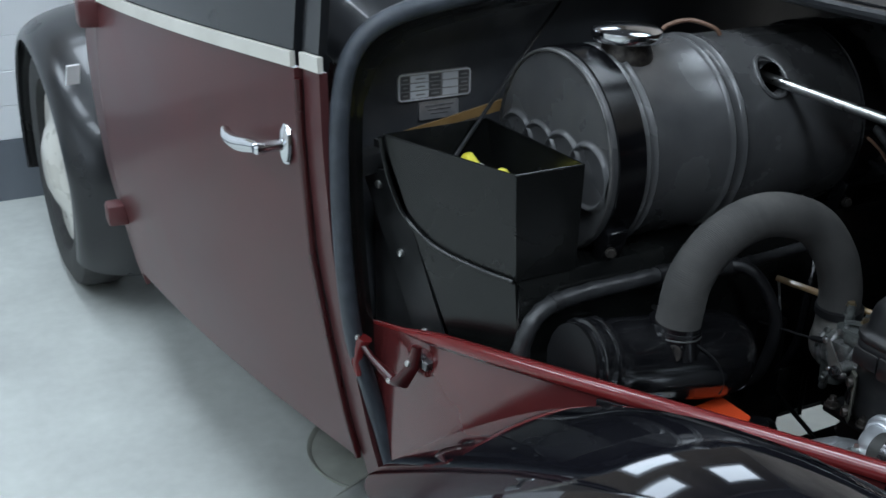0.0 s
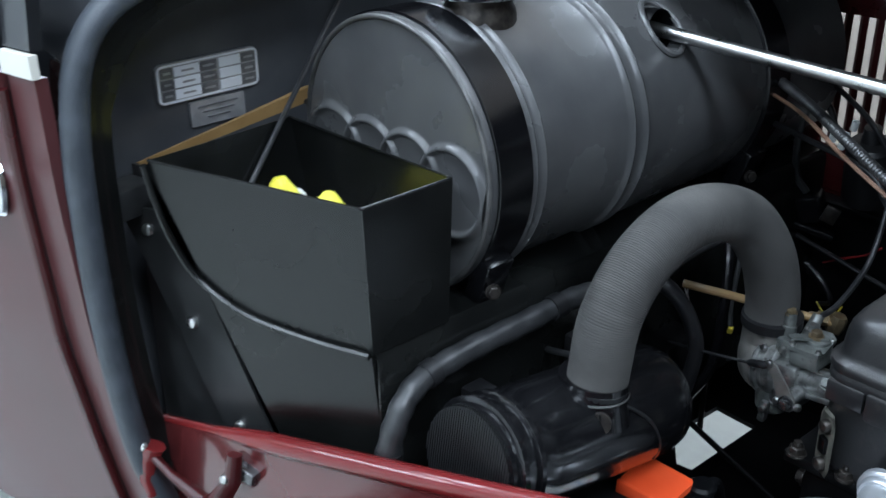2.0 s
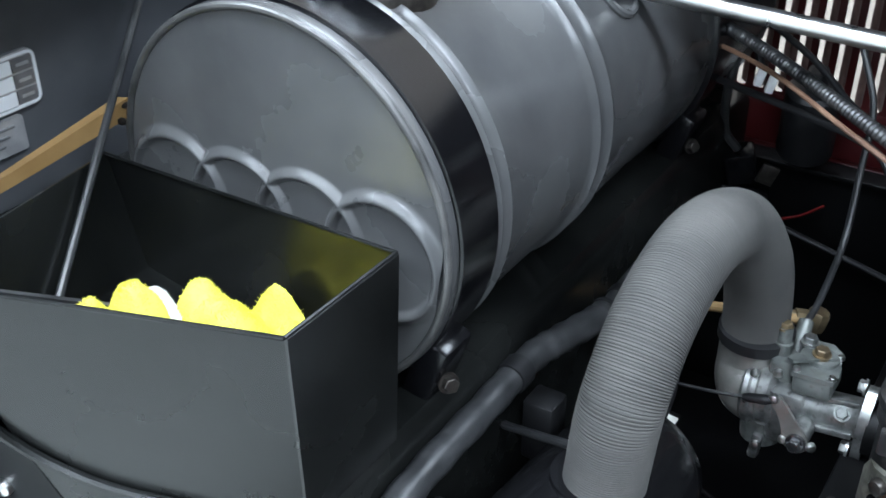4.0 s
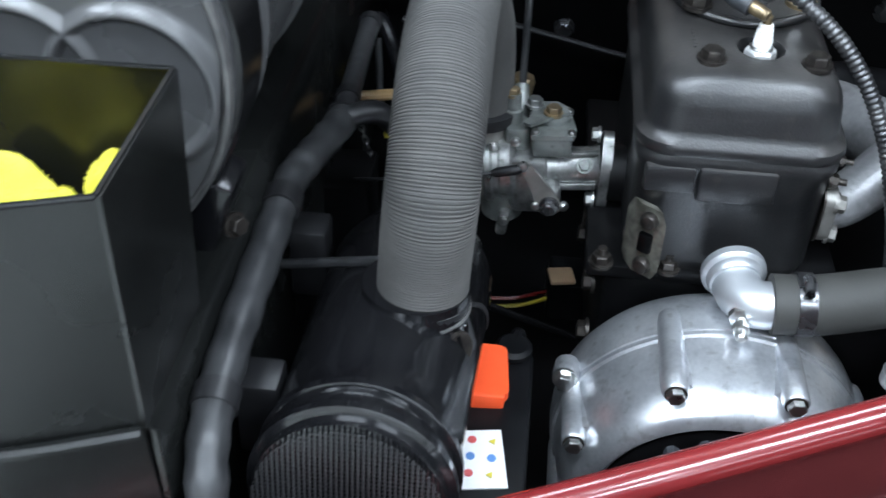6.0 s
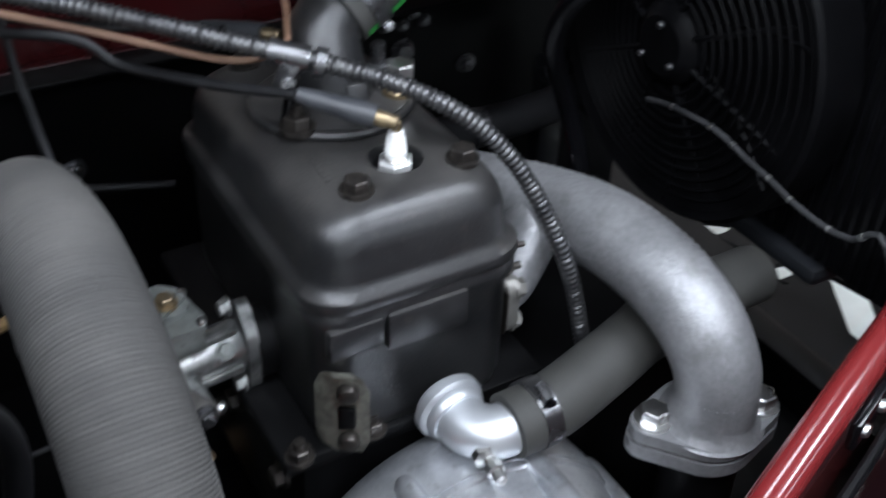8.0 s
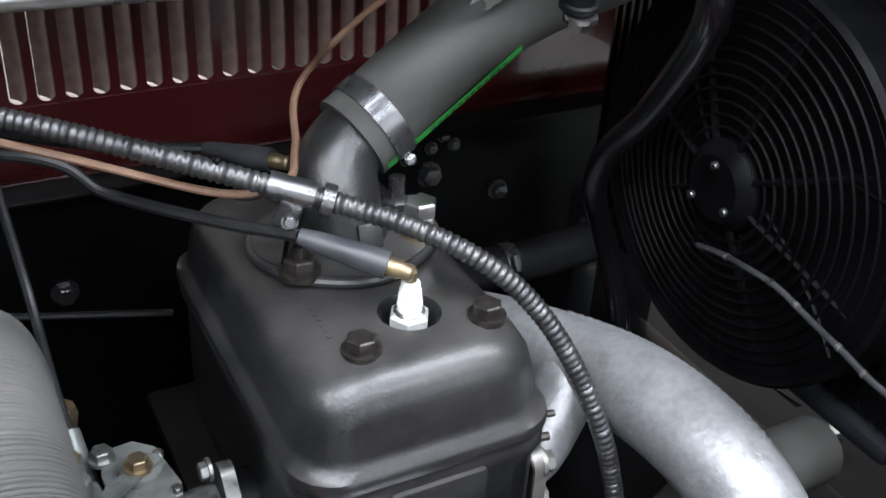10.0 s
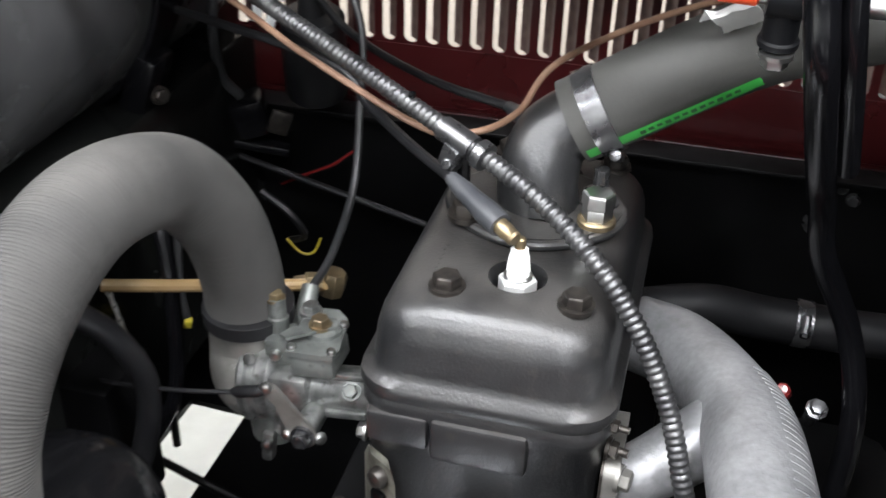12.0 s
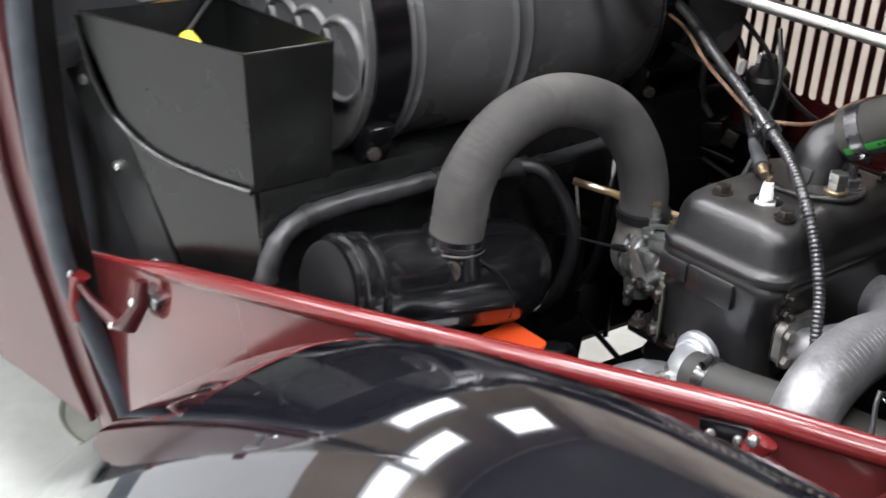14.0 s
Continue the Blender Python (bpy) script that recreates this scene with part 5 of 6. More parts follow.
bolt((-0.1098, -0.1190, 0.5310), (-0.1, -1, 0.1), 0.0130, STEEL, ear)
for ang in (62, 84, 102, 121):
    a = radians(ang)
    part("rim_nut", lathe([(0.0062, 0), (0.0062, 0.007), (0.0045, 0.008)], (CX + 0.071 * math.cos(a), -0.181, CZ + 0.071 * math.sin(a)), (0, -1, 0), 8), BOOTGREY, cover)

part("pulley", lathe([(0.083, 0.0), (0.083, 0.006), (0.074, 0.009), (0.03, 0.009), (0, 0.009)], (CX, -0.173, CZ), (0, -1, 0), 48), BAY, cover, "black disc in the mouth of the cover")
part("green_wire", sweep(spline([(CX - 0.030, -0.186, CZ + 0.050), (CX - 0.012, -0.190, CZ + 0.058), (CX + 0.006, -0.190, CZ + 0.067), (CX + 0.020, -0.186, CZ + 0.068)], 20), 0.0016, 8), GREEN, cover, "short green wire in the mouth of the cover")
# coolant elbow and lower hose
outlet = thing("coolant_elbow", (0.0, -0.07, 0.60), "bright cast coolant elbow with a drain nipple", "pipe elbow")
EL = spline([(0.004, -0.060, 0.607), (0.005, -0.074, 0.605), (0.009, -0.090, 0.603), (0.020, -0.101, 0.605), (0.042, -0.104, 0.610)], 30)
part("elbow", sweep(EL, lambda i, u: 0.0185 - 0.0015 * u, 26), ALU, outlet)
part("collar", lathe([(0.0215, 0), (0.0235, 0.002), (0.0235, 0.008), (0.0215, 0.010), (0.0205, 0.0105), (0.0205, 0.014), (0.0185, 0.017)], (0.004, -0.064, 0.607), (0.06, -1, -0.06), 34), ALU, outlet)
part("nipple", lathe([(0.0095, 0.0), (0.0090, 0.005), (0.0042, 0.007), (0.0042, 0.011), (0.0062, 0.012), (0.0062, 0.017), (0.0042, 0.018), (0.0042, 0.024), (0.0028, 0.0255), (0.0, 0.0255)], (0.0075, -0.108, 0.600), (-0.12, -1.0, -0.02), 8), STEEL, outlet)
low_hose = thing("lower_coolant_hose", (0.15, -0.05, 0.60), "dusty grey rubber coolant hose with a steel clamp", "hose")
LH = spline([(0.026, -0.104, 0.6095), (0.06, -0.103, 0.612), (0.11, -0.090, 0.614), (0.17, -0.071, 0.613), (0.225, -0.062, 0.611), (0.272, -0.056, 0.606)], 40)
part("hose", sweep(LH, lambda i, u: 0.0215 if u < 0.55 else 0.0225, 26), RUBBER, low_hose)
clamp_band((0.047, -0.1035, 0.611), (1, 0.03, 0.06), 0.0218, 0.012, low_hose, (-0.2, -0.3, 1))

# exhaust manifold
mani = thing("exhaust_manifold", (0.14, 0.0, 0.56), "silver painted rough cast exhaust manifold", "manifold")
ML = spline([(0.066, 0.130, 0.636), (0.102, 0.105, 0.642), (0.137, 0.030, 0.658), (0.147, -0.038, 0.672), (0.154, -0.100, 0.664), (0.160, -0.136, 0.632), (0.161, -0.146, 0.580)], 72)
part("pipe", sweep(ML, lambda i, u: 0.0265 + 0.0025 * math.sin(u * 3.1), 30), ALUPAINT, mani)
part("branch", sweep(spline([(0.066, -0.012, 0.632), (0.084, -0.008, 0.634), (0.112, 0.012, 0.645), (0.134, 0.026, 0.657)], 24), lambda i, u: 0.0165 + 0.0075 * u, 24), ALUPAINT, mani, "stained cast branch to the near port")
part("port_flange", prism(rounded(-0.030, 0.030, -0.020, 0.024, 0.010, 4), 0.064, 0.073, lambda u, v, w: (w, -0.010 + u, 0.636 + v)), DULLCAST, mani, "stained cast flange")
part("gasket_edge", prism(rounded(-0.031, 0.031, -0.021, 0.025, 0.010, 4), 0.0625, 0.064, lambda u, v, w: (w, -0.010 + u, 0.636 + v)), OLDBOLT, mani)
for y, z in ((-0.033, 0.650), (-0.031, 0.622)):
    bolt((0.073, y, z), (1, -0.2, 0), 0.0115, DULLCAST, mani, "port_nut")
for y, z, n in ((-0.034, 0.688, 0.007), (-0.030, 0.668, 0.009)):
    bolt((0.065, y, z), (1, -0.2, 0), n, OLDBOLT, mani, "stud_nut", stud=0.006)
for i in range(26):
    k = 22 + i
    q = ML[k]
    d = (ML[k + 1] - ML[k - 1]).normalized()
    out = Vector((0.55, 0.25, 0.80))
    out = (out - d * out.dot(d)).normalized()
    part("cast_ridge", sweep([q + out * 0.0275 + d.cross(out) * s + out * (-4.0 * s * s) for s in (-0.008, -0.004, 0, 0.004, 0.008)], lambda i, u: 0.0008 + 0.0012 * math.sin(math.pi * u), 6), ALUPAINT, mani)
oval = [(0.039 + 0.0125 * math.cos(a), 0.0125 * math.sin(a)) for a in (radians(d) for d in range(-55, 56, 11))]
oval += [(0.034 * math.cos(a), 0.033 * math.sin(a)) for a in (radians(d) for d in range(62, 119, 8))]
oval += [(-u, -v) for u, v in oval]
part("foot_fillet", lathe([(0.0265, 0.0), (0.028, -0.018), (0.031, -0.026), (0.036, -0.030)], (0.160, -0.142, 0.618), (0, 0, 1), 30), ALUPAINT, mani)
part("flange", prism(oval, 0.581, 0.590, lambda u, v, w: (0.158 + u * 0.95 + v * 0.3, -0.140 + v - u * 0.3, w)), ALUPAINT, mani)
part("gasket", prism([(u * 0.96, v * 0.96) for u, v in oval], 0.5785, 0.581, lambda u, v, w: (0.158 + u * 0.95 + v * 0.3, -0.140 + v - u * 0.3, w)), OLDBOLT, mani)
part("flange", prism([(u * 1.02, v * 1.02) for u, v in oval], 0.568, 0.5785, lambda u, v, w: (0.158 + u * 0.95 + v * 0.3, -0.140 + v - u * 0.3, w)), ALUPAINT, mani)
bolt((0.124, -0.128, 0.590), (0, 0, 1), 0.0175, STEEL, mani)
bolt((0.196, -0.150, 0.590), (0, 0, 1), 0.0175, STEEL, mani)
part("lug", lathe([(0.0045, -0.02), (0.0045, 0.0), (0.0072, 0.001), (0.0072, 0.004), (0.0050, 0.0046), (0.0046, 0.008), (0, 0.0086)], (0.186, 0.078, 0.636), (0.1, -0.5, 0.85), 8), CLAMP, mani, "bright nut end of the exhaust stay")
part("lug_cap", lathe([(0.0055, 0.0), (0.0055, 0.006), (0.004, 0.008), (0, 0.0085)], (0.170, 0.115, 0.618), (-0.3, -0.6, 0.7), 16), RED, mani, "small red cap")
part("down_pipe", sweep([(0.160, -0.142, 0.566), (0.162, -0.144, 0.45), (0.10, -0.12, 0.34)], 0.026, 22), BAY, mani)

# water outlet on the head and upper hose
top = thing("water_outlet", (0.0, 0.08, 0.752), "dark grey cast water outlet on the head", "pipe elbow")
part("base", prism([(0.052 * math.cos(t) * (0.72 + 0.28 * abs(math.cos(t))), 0.046 * math.sin(t)) for t in (2 * math.pi * k / 40 for k in range(40))], 0.748, 0.759, lambda u, v, w: (-0.003 + u, 0.076 + v, w)), IRON, top)
EN = spline([(-0.002, 0.078, 0.752), (-0.004, 0.083, 0.773), (0.000, 0.094, 0.792), (0.014, 0.101, 0.804), (0.028, 0.1035, 0.812)], 30)
part("base_rim", sweep([(-0.003 + 0.053 * math.cos(t) * (0.72 + 0.28 * abs(math.cos(t))), 0.076 + 0.047 * math.sin(t), 0.7555) for t in (2 * math.pi * k / 64 for k in range(65))], 0.0032, 10, caps=False), IRON, top)
part("neck", sweep(EN, lambda i, u: 0.0255 - 0.004 * u, 28), IRON, top)
part("cast_mark", block((0.014, 0.003, 0.014), (0.0035, 0.0545, 0.767), (-20, 0, 0), 0.001), IRON, top)
part("brass_washer", lathe([(0.0105, 0), (0.0115, 0.001), (0.0115, 0.004), (0.0105, 0.005)], (0.036, 0.060, 0.758), (0, 0, 1), 20), BRASS, top)
bolt((0.036, 0.060, 0.763), (0, 0, 1), 0.0160, STEEL, top, "nut", washer=False)
bolt((0.036, 0.060, 0.7715), (0, 0, 1), 0.0172, STEEL, top, "nut", washer=False)
bolt((-0.040, 0.048, 0.758), (0, 0, 1), 0.0155, OLDBOLT, top, "nut", stud=0.008)
bolt((0.034, 0.086, 0.758), (0, 0, 1), 0.0165, CLAMP, top, "nut", stud=0.014)
up_hose = thing("upper_coolant_hose", (0.15, 0.09, 0.80), "dusty grey upper radiator hose with a green stripe", "hose")
UH = [Vector(p) for p in ((0.012, 0.101, 0.803), (0.105, 0.117, 0.857), (0.177, 0.101, 0.891), (0.285, 0.085, 0.930))]
uh = spline(UH, 40)
part("hose", sweep(uh, 0.0265, 32), RUBBER, up_hose)
ua = (UH[1] - UH[0]).normalized()
clamp_band(UH[0] + ua * 0.017, ua, 0.0267, 0.013, up_hose, (0.3, -0.5, -0.75))
side = Vector((0.36, -0.80, -0.46))
side = (side - ua * side.dot(ua)).normalized()
other = ua.cross(side)
stripe = bmesh.new()
rows = []
for i in range(21):
    c = UH[0] + ua * (0.003 + 0.144 * i / 20)
    rows.append([c + (side * math.cos(a) + other * math.sin(a)) * 0.0269 for a in (radians(d) for d in (-9, -4, 0, 4, 9))])
part("stripe", grid(rows, bm=stripe), GREEN, up_hose, "green printed stripe")
for i in range(12):
    c = UH[0] + ua * (0.036 + 0.0052 * i)
    bar = grid([[c + ua * 0.0034 * s + (side * math.cos(a) + other * math.sin(a)) * 0.0272 for a in (radians(d) for d in (-4, 3.5 - (i % 3)))] for s in (0, 1)])
    part("print_bar", bar, DARKINK, up_hose)
tag = []
for k in range(6):
    a = radians(-58 + 17 * k)
    tag.append([Vector((0.092 + 0.020 * u - 0.003 * k, 0.115 - 0.030 * math.cos(a) * (0.9 + 0.1 * u), 0.851 + 0.012 * u + 0.030 * math.sin(a + radians(90)) * 1.0 + 0.0015 * math.sin(5 * u + 2 * k))) for u in (0.0, 0.25, 0.5, 0.75, 1.0)])
part("foil_tag", grid(tag, thick=0.0008), BRIGHT, up_hose, "small crumpled foil tag")

# spark plugs, boots and leads
for y in (0.0, 0.128):
    plug = thing("spark_plug", (0.0015, y, 0.748), "white spark plug screwed into the cylinder head", "spark plug", "spark plugs")
    part("hexagon", lathe([(0.0095, 0.009), (0.0110, 0.010), (0.0110, 0.0195), (0.0096, 0.0212)], (0.0015, y, 0.7315), (0, 0, 1), 6), BRIGHT, plug, sharp=28)
    part("shell", lathe([(0.0085, 0.020), (0.0083, 0.0222), (0.0070, 0.0232)], (0.0015, y, 0.7315), (0, 0, 1), 22), STEEL, plug)
    part("insulator", lathe([(0.0066, 0.014), (0.0067, 0.0265), (0.0060, 0.0272), (0.0065, 0.0284), (0.0058, 0.0294), (0.0063, 0.0306), (0.0056, 0.0316), (0.0061, 0.0328), (0.0054, 0.0338), (0.0058, 0.0350), (0.0052, 0.0360), (0.0050, 0.0390), (0.0040, 0.0400)], (0.0015, y, 0.7315), (0, 0, 1), 22), CERAMIC, plug)
    part("terminal", lathe([(0.0032, 0.039), (0.0032, 0.0455), (0.0020, 0.0465)], (0.0015, y, 0.7315), (0, 0, 1), 12), BRASS, plug)


def lead(points, boot, label, group="ignition leads"):
    t = thing("ignition_lead", points[0], label, "cable", group)
    part("cable", sweep(spline(points, 50), 0.0034, 10), BLACKRUB, t)
    part("boot", sweep(boot, lambda i, u: (0.0042, 0.0058, 0.0064, 0.0076, 0.0072)[i], 14), BOOTGREY, t, "grey rubber boot")
    a, b = Vector(boot[-2]), Vector(boot[-1])
    d = (b - a).normalized()
    part("brass_end", lathe([(0.0048, 0), (0.0050, 0.006), (0.0044, 0.007), (0.0046, 0.012), (0.0035, 0.0135)], b, d, 14), BRASS, t)


BT = [Vector((-0.046, 0.031, 0.791)).lerp(Vector((-0.0105, 0.002, 0.782)), k / 4) for k in range(5)]
lead([(-0.325, 0.211, 0.804), (-0.162, 0.138, 0.806), (-0.122, 0.116, 0.787), (-0.080, 0.071, 0.786), (-0.046, 0.031, 0.791)], BT, "black ignition lead on the near spark plug")
BT2 = [Vector((-0.046, 0.197, 0.763)).lerp(Vector((-0.017, 0.155, 0.769)), k / 4) for k in range(5)]
lead([(-0.34, 0.335, 0.84), (-0.25, 0.312, 0.800), (-0.190, 0.278, 0.770), (-0.112, 0.223, 0.765), (-0.046, 0.197, 0.763)], BT2, "black ignition lead to the far spark plug")

# armoured conduit over the engine
flex = thing("armoured_conduit", (0.12, -0.046, 0.58), "dark armoured conduit arching over the engine", "cable")
FL = [(-0.402, 0.262, 0.856), (-0.265, 0.173, 0.854), (-0.152, 0.095, 0.840), (-0.076, 0.058, 0.819), (-0.002, 0.021, 0.797), (0.040, -0.004, 0.776), (0.070, -0.018, 0.745), (0.093, -0.030, 0.704), (0.107, -0.042, 0.664), (0.117, -0.045, 0.629), (0.124, -0.052, 0.588)]
fp, frun = even(spline(FL, 160), 760)
part("spiral", sweep(fp, lambda i, u: 0.0046 + 0.0013 * abs(math.sin(math.pi * frun / 0.0042 * u)), 12), CONDUIT, flex, sharp=70)
sl = [p for p in fp if -0.056 < p.x < -0.031]
part("sleeve", sweep(sl[::6], 0.0076, 18), CLAMP, flex, "plain grey joining sleeve")
part("sleeve_end", sweep([sl[-1], sl[-1] + (sl[-1] - sl[-5]).normalized() * 0.006], 0.0088, 18), CLAMP, flex)
cl = sl[len(sl) // 3]
part("sleeve_clip", block((0.012, 0.010, 0.016), cl + Vector((0.0, -0.004, -0.011)), (0, 20, -30), 0.002), CLAMP, flex)
bolt(cl + Vector((-0.001, -0.008, -0.014)), (-0.2, -0.8, 0.2), 0.006, CLAMP, flex)
part("clip_leg", sweep([cl + Vector((0.006, 0.0, -0.012)), cl + Vector((0.004, 0.010, -0.050))], 0.004, 8), STRAP, flex)
part("small_clip", block((0.004, 0.005, 0.007), [p for p in fp if p.x > -0.078][0] + Vector((0, 0, 0.0055)), (0, 15, -30), 0.002), STRAP, flex)
wire = thing("brown_wire", (-0.10, 0.08, 0.79), "thin brown wire running beside the conduit", "cable")
part("wire", sweep(spline([(-0.407, 0.245, 0.840), (-0.255, 0.155, 0.844), (-0.155, 0.085, 0.832), (-0.074, 0.066, 0.803), (-0.041, 0.062, 0.806), (-0.022, 0.100, 0.805), (0.000, 0.141, 0.828), (0.093, 0.193, 0.859), (0.220, 0.269, 0.856), (0.30, 0.30, 0.86)], 90), 0.0022, 8), COPPER, wire)

# cable loom along the footwell
loom = thing("cable_loom", (-0.30, -0.2, 0.66), "taped grey cable loom along the footwell", "cable")
LM = spline([(-0.284, -0.045, 0.699), (-0.286, -0.062, 0.700), (-0.296, -0.100, 0.701), (-0.304, -0.135, 0.701), (-0.304, -0.20, 0.700), (-0.303, -0.285, 0.700), (-0.301, -0.339, 0.692), (-0.297, -0.368, 0.664), (-0.302, -0.373, 0.61), (-0.308, -0.362, 0.50)], 80)
part("sleeve", sweep(LM, lambda i, u: 0.0112 + 0.0006 * math.sin(i * 1.7), 16), LOOM, loom)
for k in (1, 26, 44, 60):
    part("tape_wrap", sweep([LM[k], LM[k + 1], LM[k + 2]], 0.0128, 16), BLACKRUB, loom)
part("upper_sleeve", sweep(spline([(-0.285, -0.045, 0.699), (-0.286, -0.02, 0.699), (-0.287, 0.03, 0.700), (-0.288, 0.088, 0.702)], 20), lambda i, u: 0.0072 if u < 0.12 else 0.0080, 16), LOOM, loom)
part("end_wrap", sweep([(-0.288, 0.084, 0.702), (-0.288, 0.093, 0.702)], 0.0090, 16), BLACKRUB, loom)
part("end_wrap", sweep([(-0.286, -0.026, 0.699), (-0.2865, -0.017, 0.699)], 0.0092, 16), BLACKRUB, loom)
part("branch", sweep(spline([(-0.288, -0.06, 0.70), (-0.272, -0.046, 0.702), (-0.258, -0.035, 0.694), (-0.246, -0.015, 0.66), (-0.243, 0.0, 0.61), (-0.26, 0.0, 0.54), (-0.29, 0.0, 0.50)], 40), 0.0085, 12), BLACKRUB, loom)
part("branch", sweep(spline([(-0.288, 0.092, 0.702), (-0.280, 0.098, 0.700), (-0.268, 0.085, 0.678), (-0.258, 0.07, 0.64), (-0.26, 0.06, 0.56), (-0.29, 0.05, 0.50)], 40), 0.006, 10), STRAP, loom)
part("thin_cable", sweep(spline([(-0.291, 0.146, 0.658), (-0.2886, 0.138, 0.631), (-0.2865, 0.131, 0.604), (-0.280, 0.124, 0.580)], 18), 0.003, 8), LOOM, loom)
part("yellow_tag", block((0.006, 0.006, 0.009), (-0.279, 0.1235, 0.576), (20, 10, 30), 0.001), LABELY, loom)
part("cable_bracket", block((0.040, 0.06, 0.13), (-0.297, 0.03, 0.535), bevel=0.004), BAY, loom)
tube = thing("fuel_tube", (-0.24, 0.06, 0.64), "amber plastic fuel tube behind the hose", "tube")
part("tube", sweep([(-0.300, 0.050, 0.655), (-0.255, 0.068, 0.652), (-0.162, 0.135, 0.628)], 0.0048, 10), TUBE, tube)
part("union", lathe([(0.0045, 0), (0.0055, 0.008), (0.0075, 0.009), (0.0075, 0.020), (0.005, 0.021), (0.005, 0.027)], (-0.186, 0.122, 0.634), (0.85, 0.5, -0.15), 6), BRASS, tube)
part("union_nut", lathe([(0.0, -0.010), (0.0095, -0.009), (0.0105, -0.004), (0.0105, 0.006), (0.0085, 0.010), (0.0, 0.011)], (-0.162, 0.139, 0.627), (0.2, 0.1, 1), 8), BRASS, tube, "dull brass union nut")
chain = even(spline([(-0.296, 0.050, 0.652), (-0.293, 0.050, 0.641), (-0.289, 0.050, 0.623), (-0.283, 0.050, 0.602), (-0.282, 0.050, 0.587), (-0.282, 0.050, 0.567), (-0.283, 0.050, 0.550)], 48), 19)[0]
for k in range(18):
    # small links, each turned against the next
    d = (chain[k + 1] - chain[k]).normalized()
    e = d.cross(Vector((1, 0.3, 0) if k % 2 else (0.2, 1, 0.1))).normalized()
    c = chain[k].lerp(chain[k + 1], 0.5)
    part("chain_link", sweep([c + d * 0.0042 * math.cos(a) + e * 0.0022 * math.sin(a) for a in (2 * math.pi * j / 12 for j in range(13))], 0.0007, 6, caps=False), STEEL if k < 7 else CLAMP, tube)
ctl = thing("choke_cable", (-0.15, 0.07, 0.65), "grey control cable down to the carburettor", "cable")
part("cable", sweep(spline([(-0.195, 0.26, 0.84), (-0.172, 0.245, 0.79), (-0.168, 0.228, 0.739), (-0.163, 0.195, 0.682), (-0.162, 0.140, 0.652), (-0.1615, 0.094, 0.650)], 40), 0.0032, 8), LOOM, ctl)
stayrod = thing("tie_rod", (-0.2, 0.3, 0.64), "thin black rod behind the engine", "rod")
part("rod", sweep([(-0.360, 0.316, 0.635), (-0.057, 0.284, 0.584)], 0.003, 8), BLACKRUB, stayrod)
wires = thing("coloured_wires", (-0.14, 0.09, 0.44), "red and yellow wires low behind the engine", "wires")
part("red_wire", sweep(spline([(-0.175, 0.152, 0.364), (-0.15, 0.156, 0.364), (-0.130, 0.156, 0.372), (-0.118, 0.150, 0.382)], 12), 0.0022, 6), RED, wires)
part("yellow_wire", sweep(spline([(-0.175, 0.146, 0.358), (-0.15, 0.149, 0.359), (-0.130, 0.150, 0.366), (-0.116, 0.146, 0.378)], 12), 0.0022, 6), WIREYELLOW, wires)
part("red_wire", sweep(spline([(-0.285, 0.335, 0.590), (-0.255, 0.338, 0.606), (-0.235, 0.340, 0.616), (-0.215, 0.342, 0.632)], 16), 0.0016, 6), RED, wires)
part("yellow_wire", sweep(spline([(-0.268, 0.300, 0.553), (-0.255, 0.300, 0.540), (-0.243, 0.302, 0.541), (-0.236, 0.305, 0.556)], 16), 0.0012, 6), WIREYELLOW, wires)
part("dark_wire", sweep(spline([(-0.29, 0.30, 0.60), (-0.262, 0.295, 0.585), (-0.25, 0.30, 0.56), (-0.27, 0.31, 0.545)], 20), 0.0035, 6), BLACKRUB, wires)

# battery under the filter
bat = thing("battery", (-0.16, -0.16, 0.352), "black battery with an orange terminal cover", "battery")
part("case", block((0.113, 0.185, 0.18), (-0.192, -0.198, 0.44), bevel=0.006), PLASTIC, bat)
part("lid", block((0.115, 0.187, 0.016), (-0.192, -0.198, 0.534), bevel=0.004), PLASTIC, bat)
part("terminal_cover", prism(rounded(-0.027, 0.028, -0.024, 0.027, 0.007, 5), 0.5475, 0.5545, lambda u, v, w: (-0.1805 + u - 0.087 * v, -0.142 + v + 0.087 * u, w - 0.06 * u)), ORANGE, bat, "bright orange terminal cover")
part("post", lathe([(0.009, 0), (0.009, 0.006)], (-0.168, -0.12, 0.542), (0, 0, 1), 14), STEEL, bat)
lab = part("sticker", block((0.032, 0.05, 0.0012), (-0.166, -0.214, 0.5428), (0, 0, 9)), LABELW, bat, "white warning sticker")
for u, v, m_, n in ((-0.009, 0.0155, LABELR, 12), (0.009, 0.0155, LABELY, 3), (-0.009, 0.001, LABELB, 14), (0.009, 0.001, LABELB, 14), (-0.009, -0.0135, LABELR, 12), (0.009, -0.0135, LABELY, 3)):
    part("symbol", lathe([(0.0031, 0), (0.0031, 0.0008)], (-0.166 + u * 0.8, -0.214 + v, 0.5434), (0, 0, 1), n), m_, lab)
part("cable_clamp", lathe([(0.012, 0), (0.014, 0.002), (0.014, 0.006), (0.011, 0.009), (0.0, 0.010)], (-0.150, -0.108, 0.542), (0, 0, 1), 24), PLASTIC, bat, "black clamp of the battery cable")
part("battery_cable", sweep(spline([(-0.150, -0.105, 0.546), (-0.147, -0.088, 0.541), (-0.150, -0.073, 0.505), (-0.156, -0.066, 0.45)], 24), 0.006, 10), PLASTIC, bat)
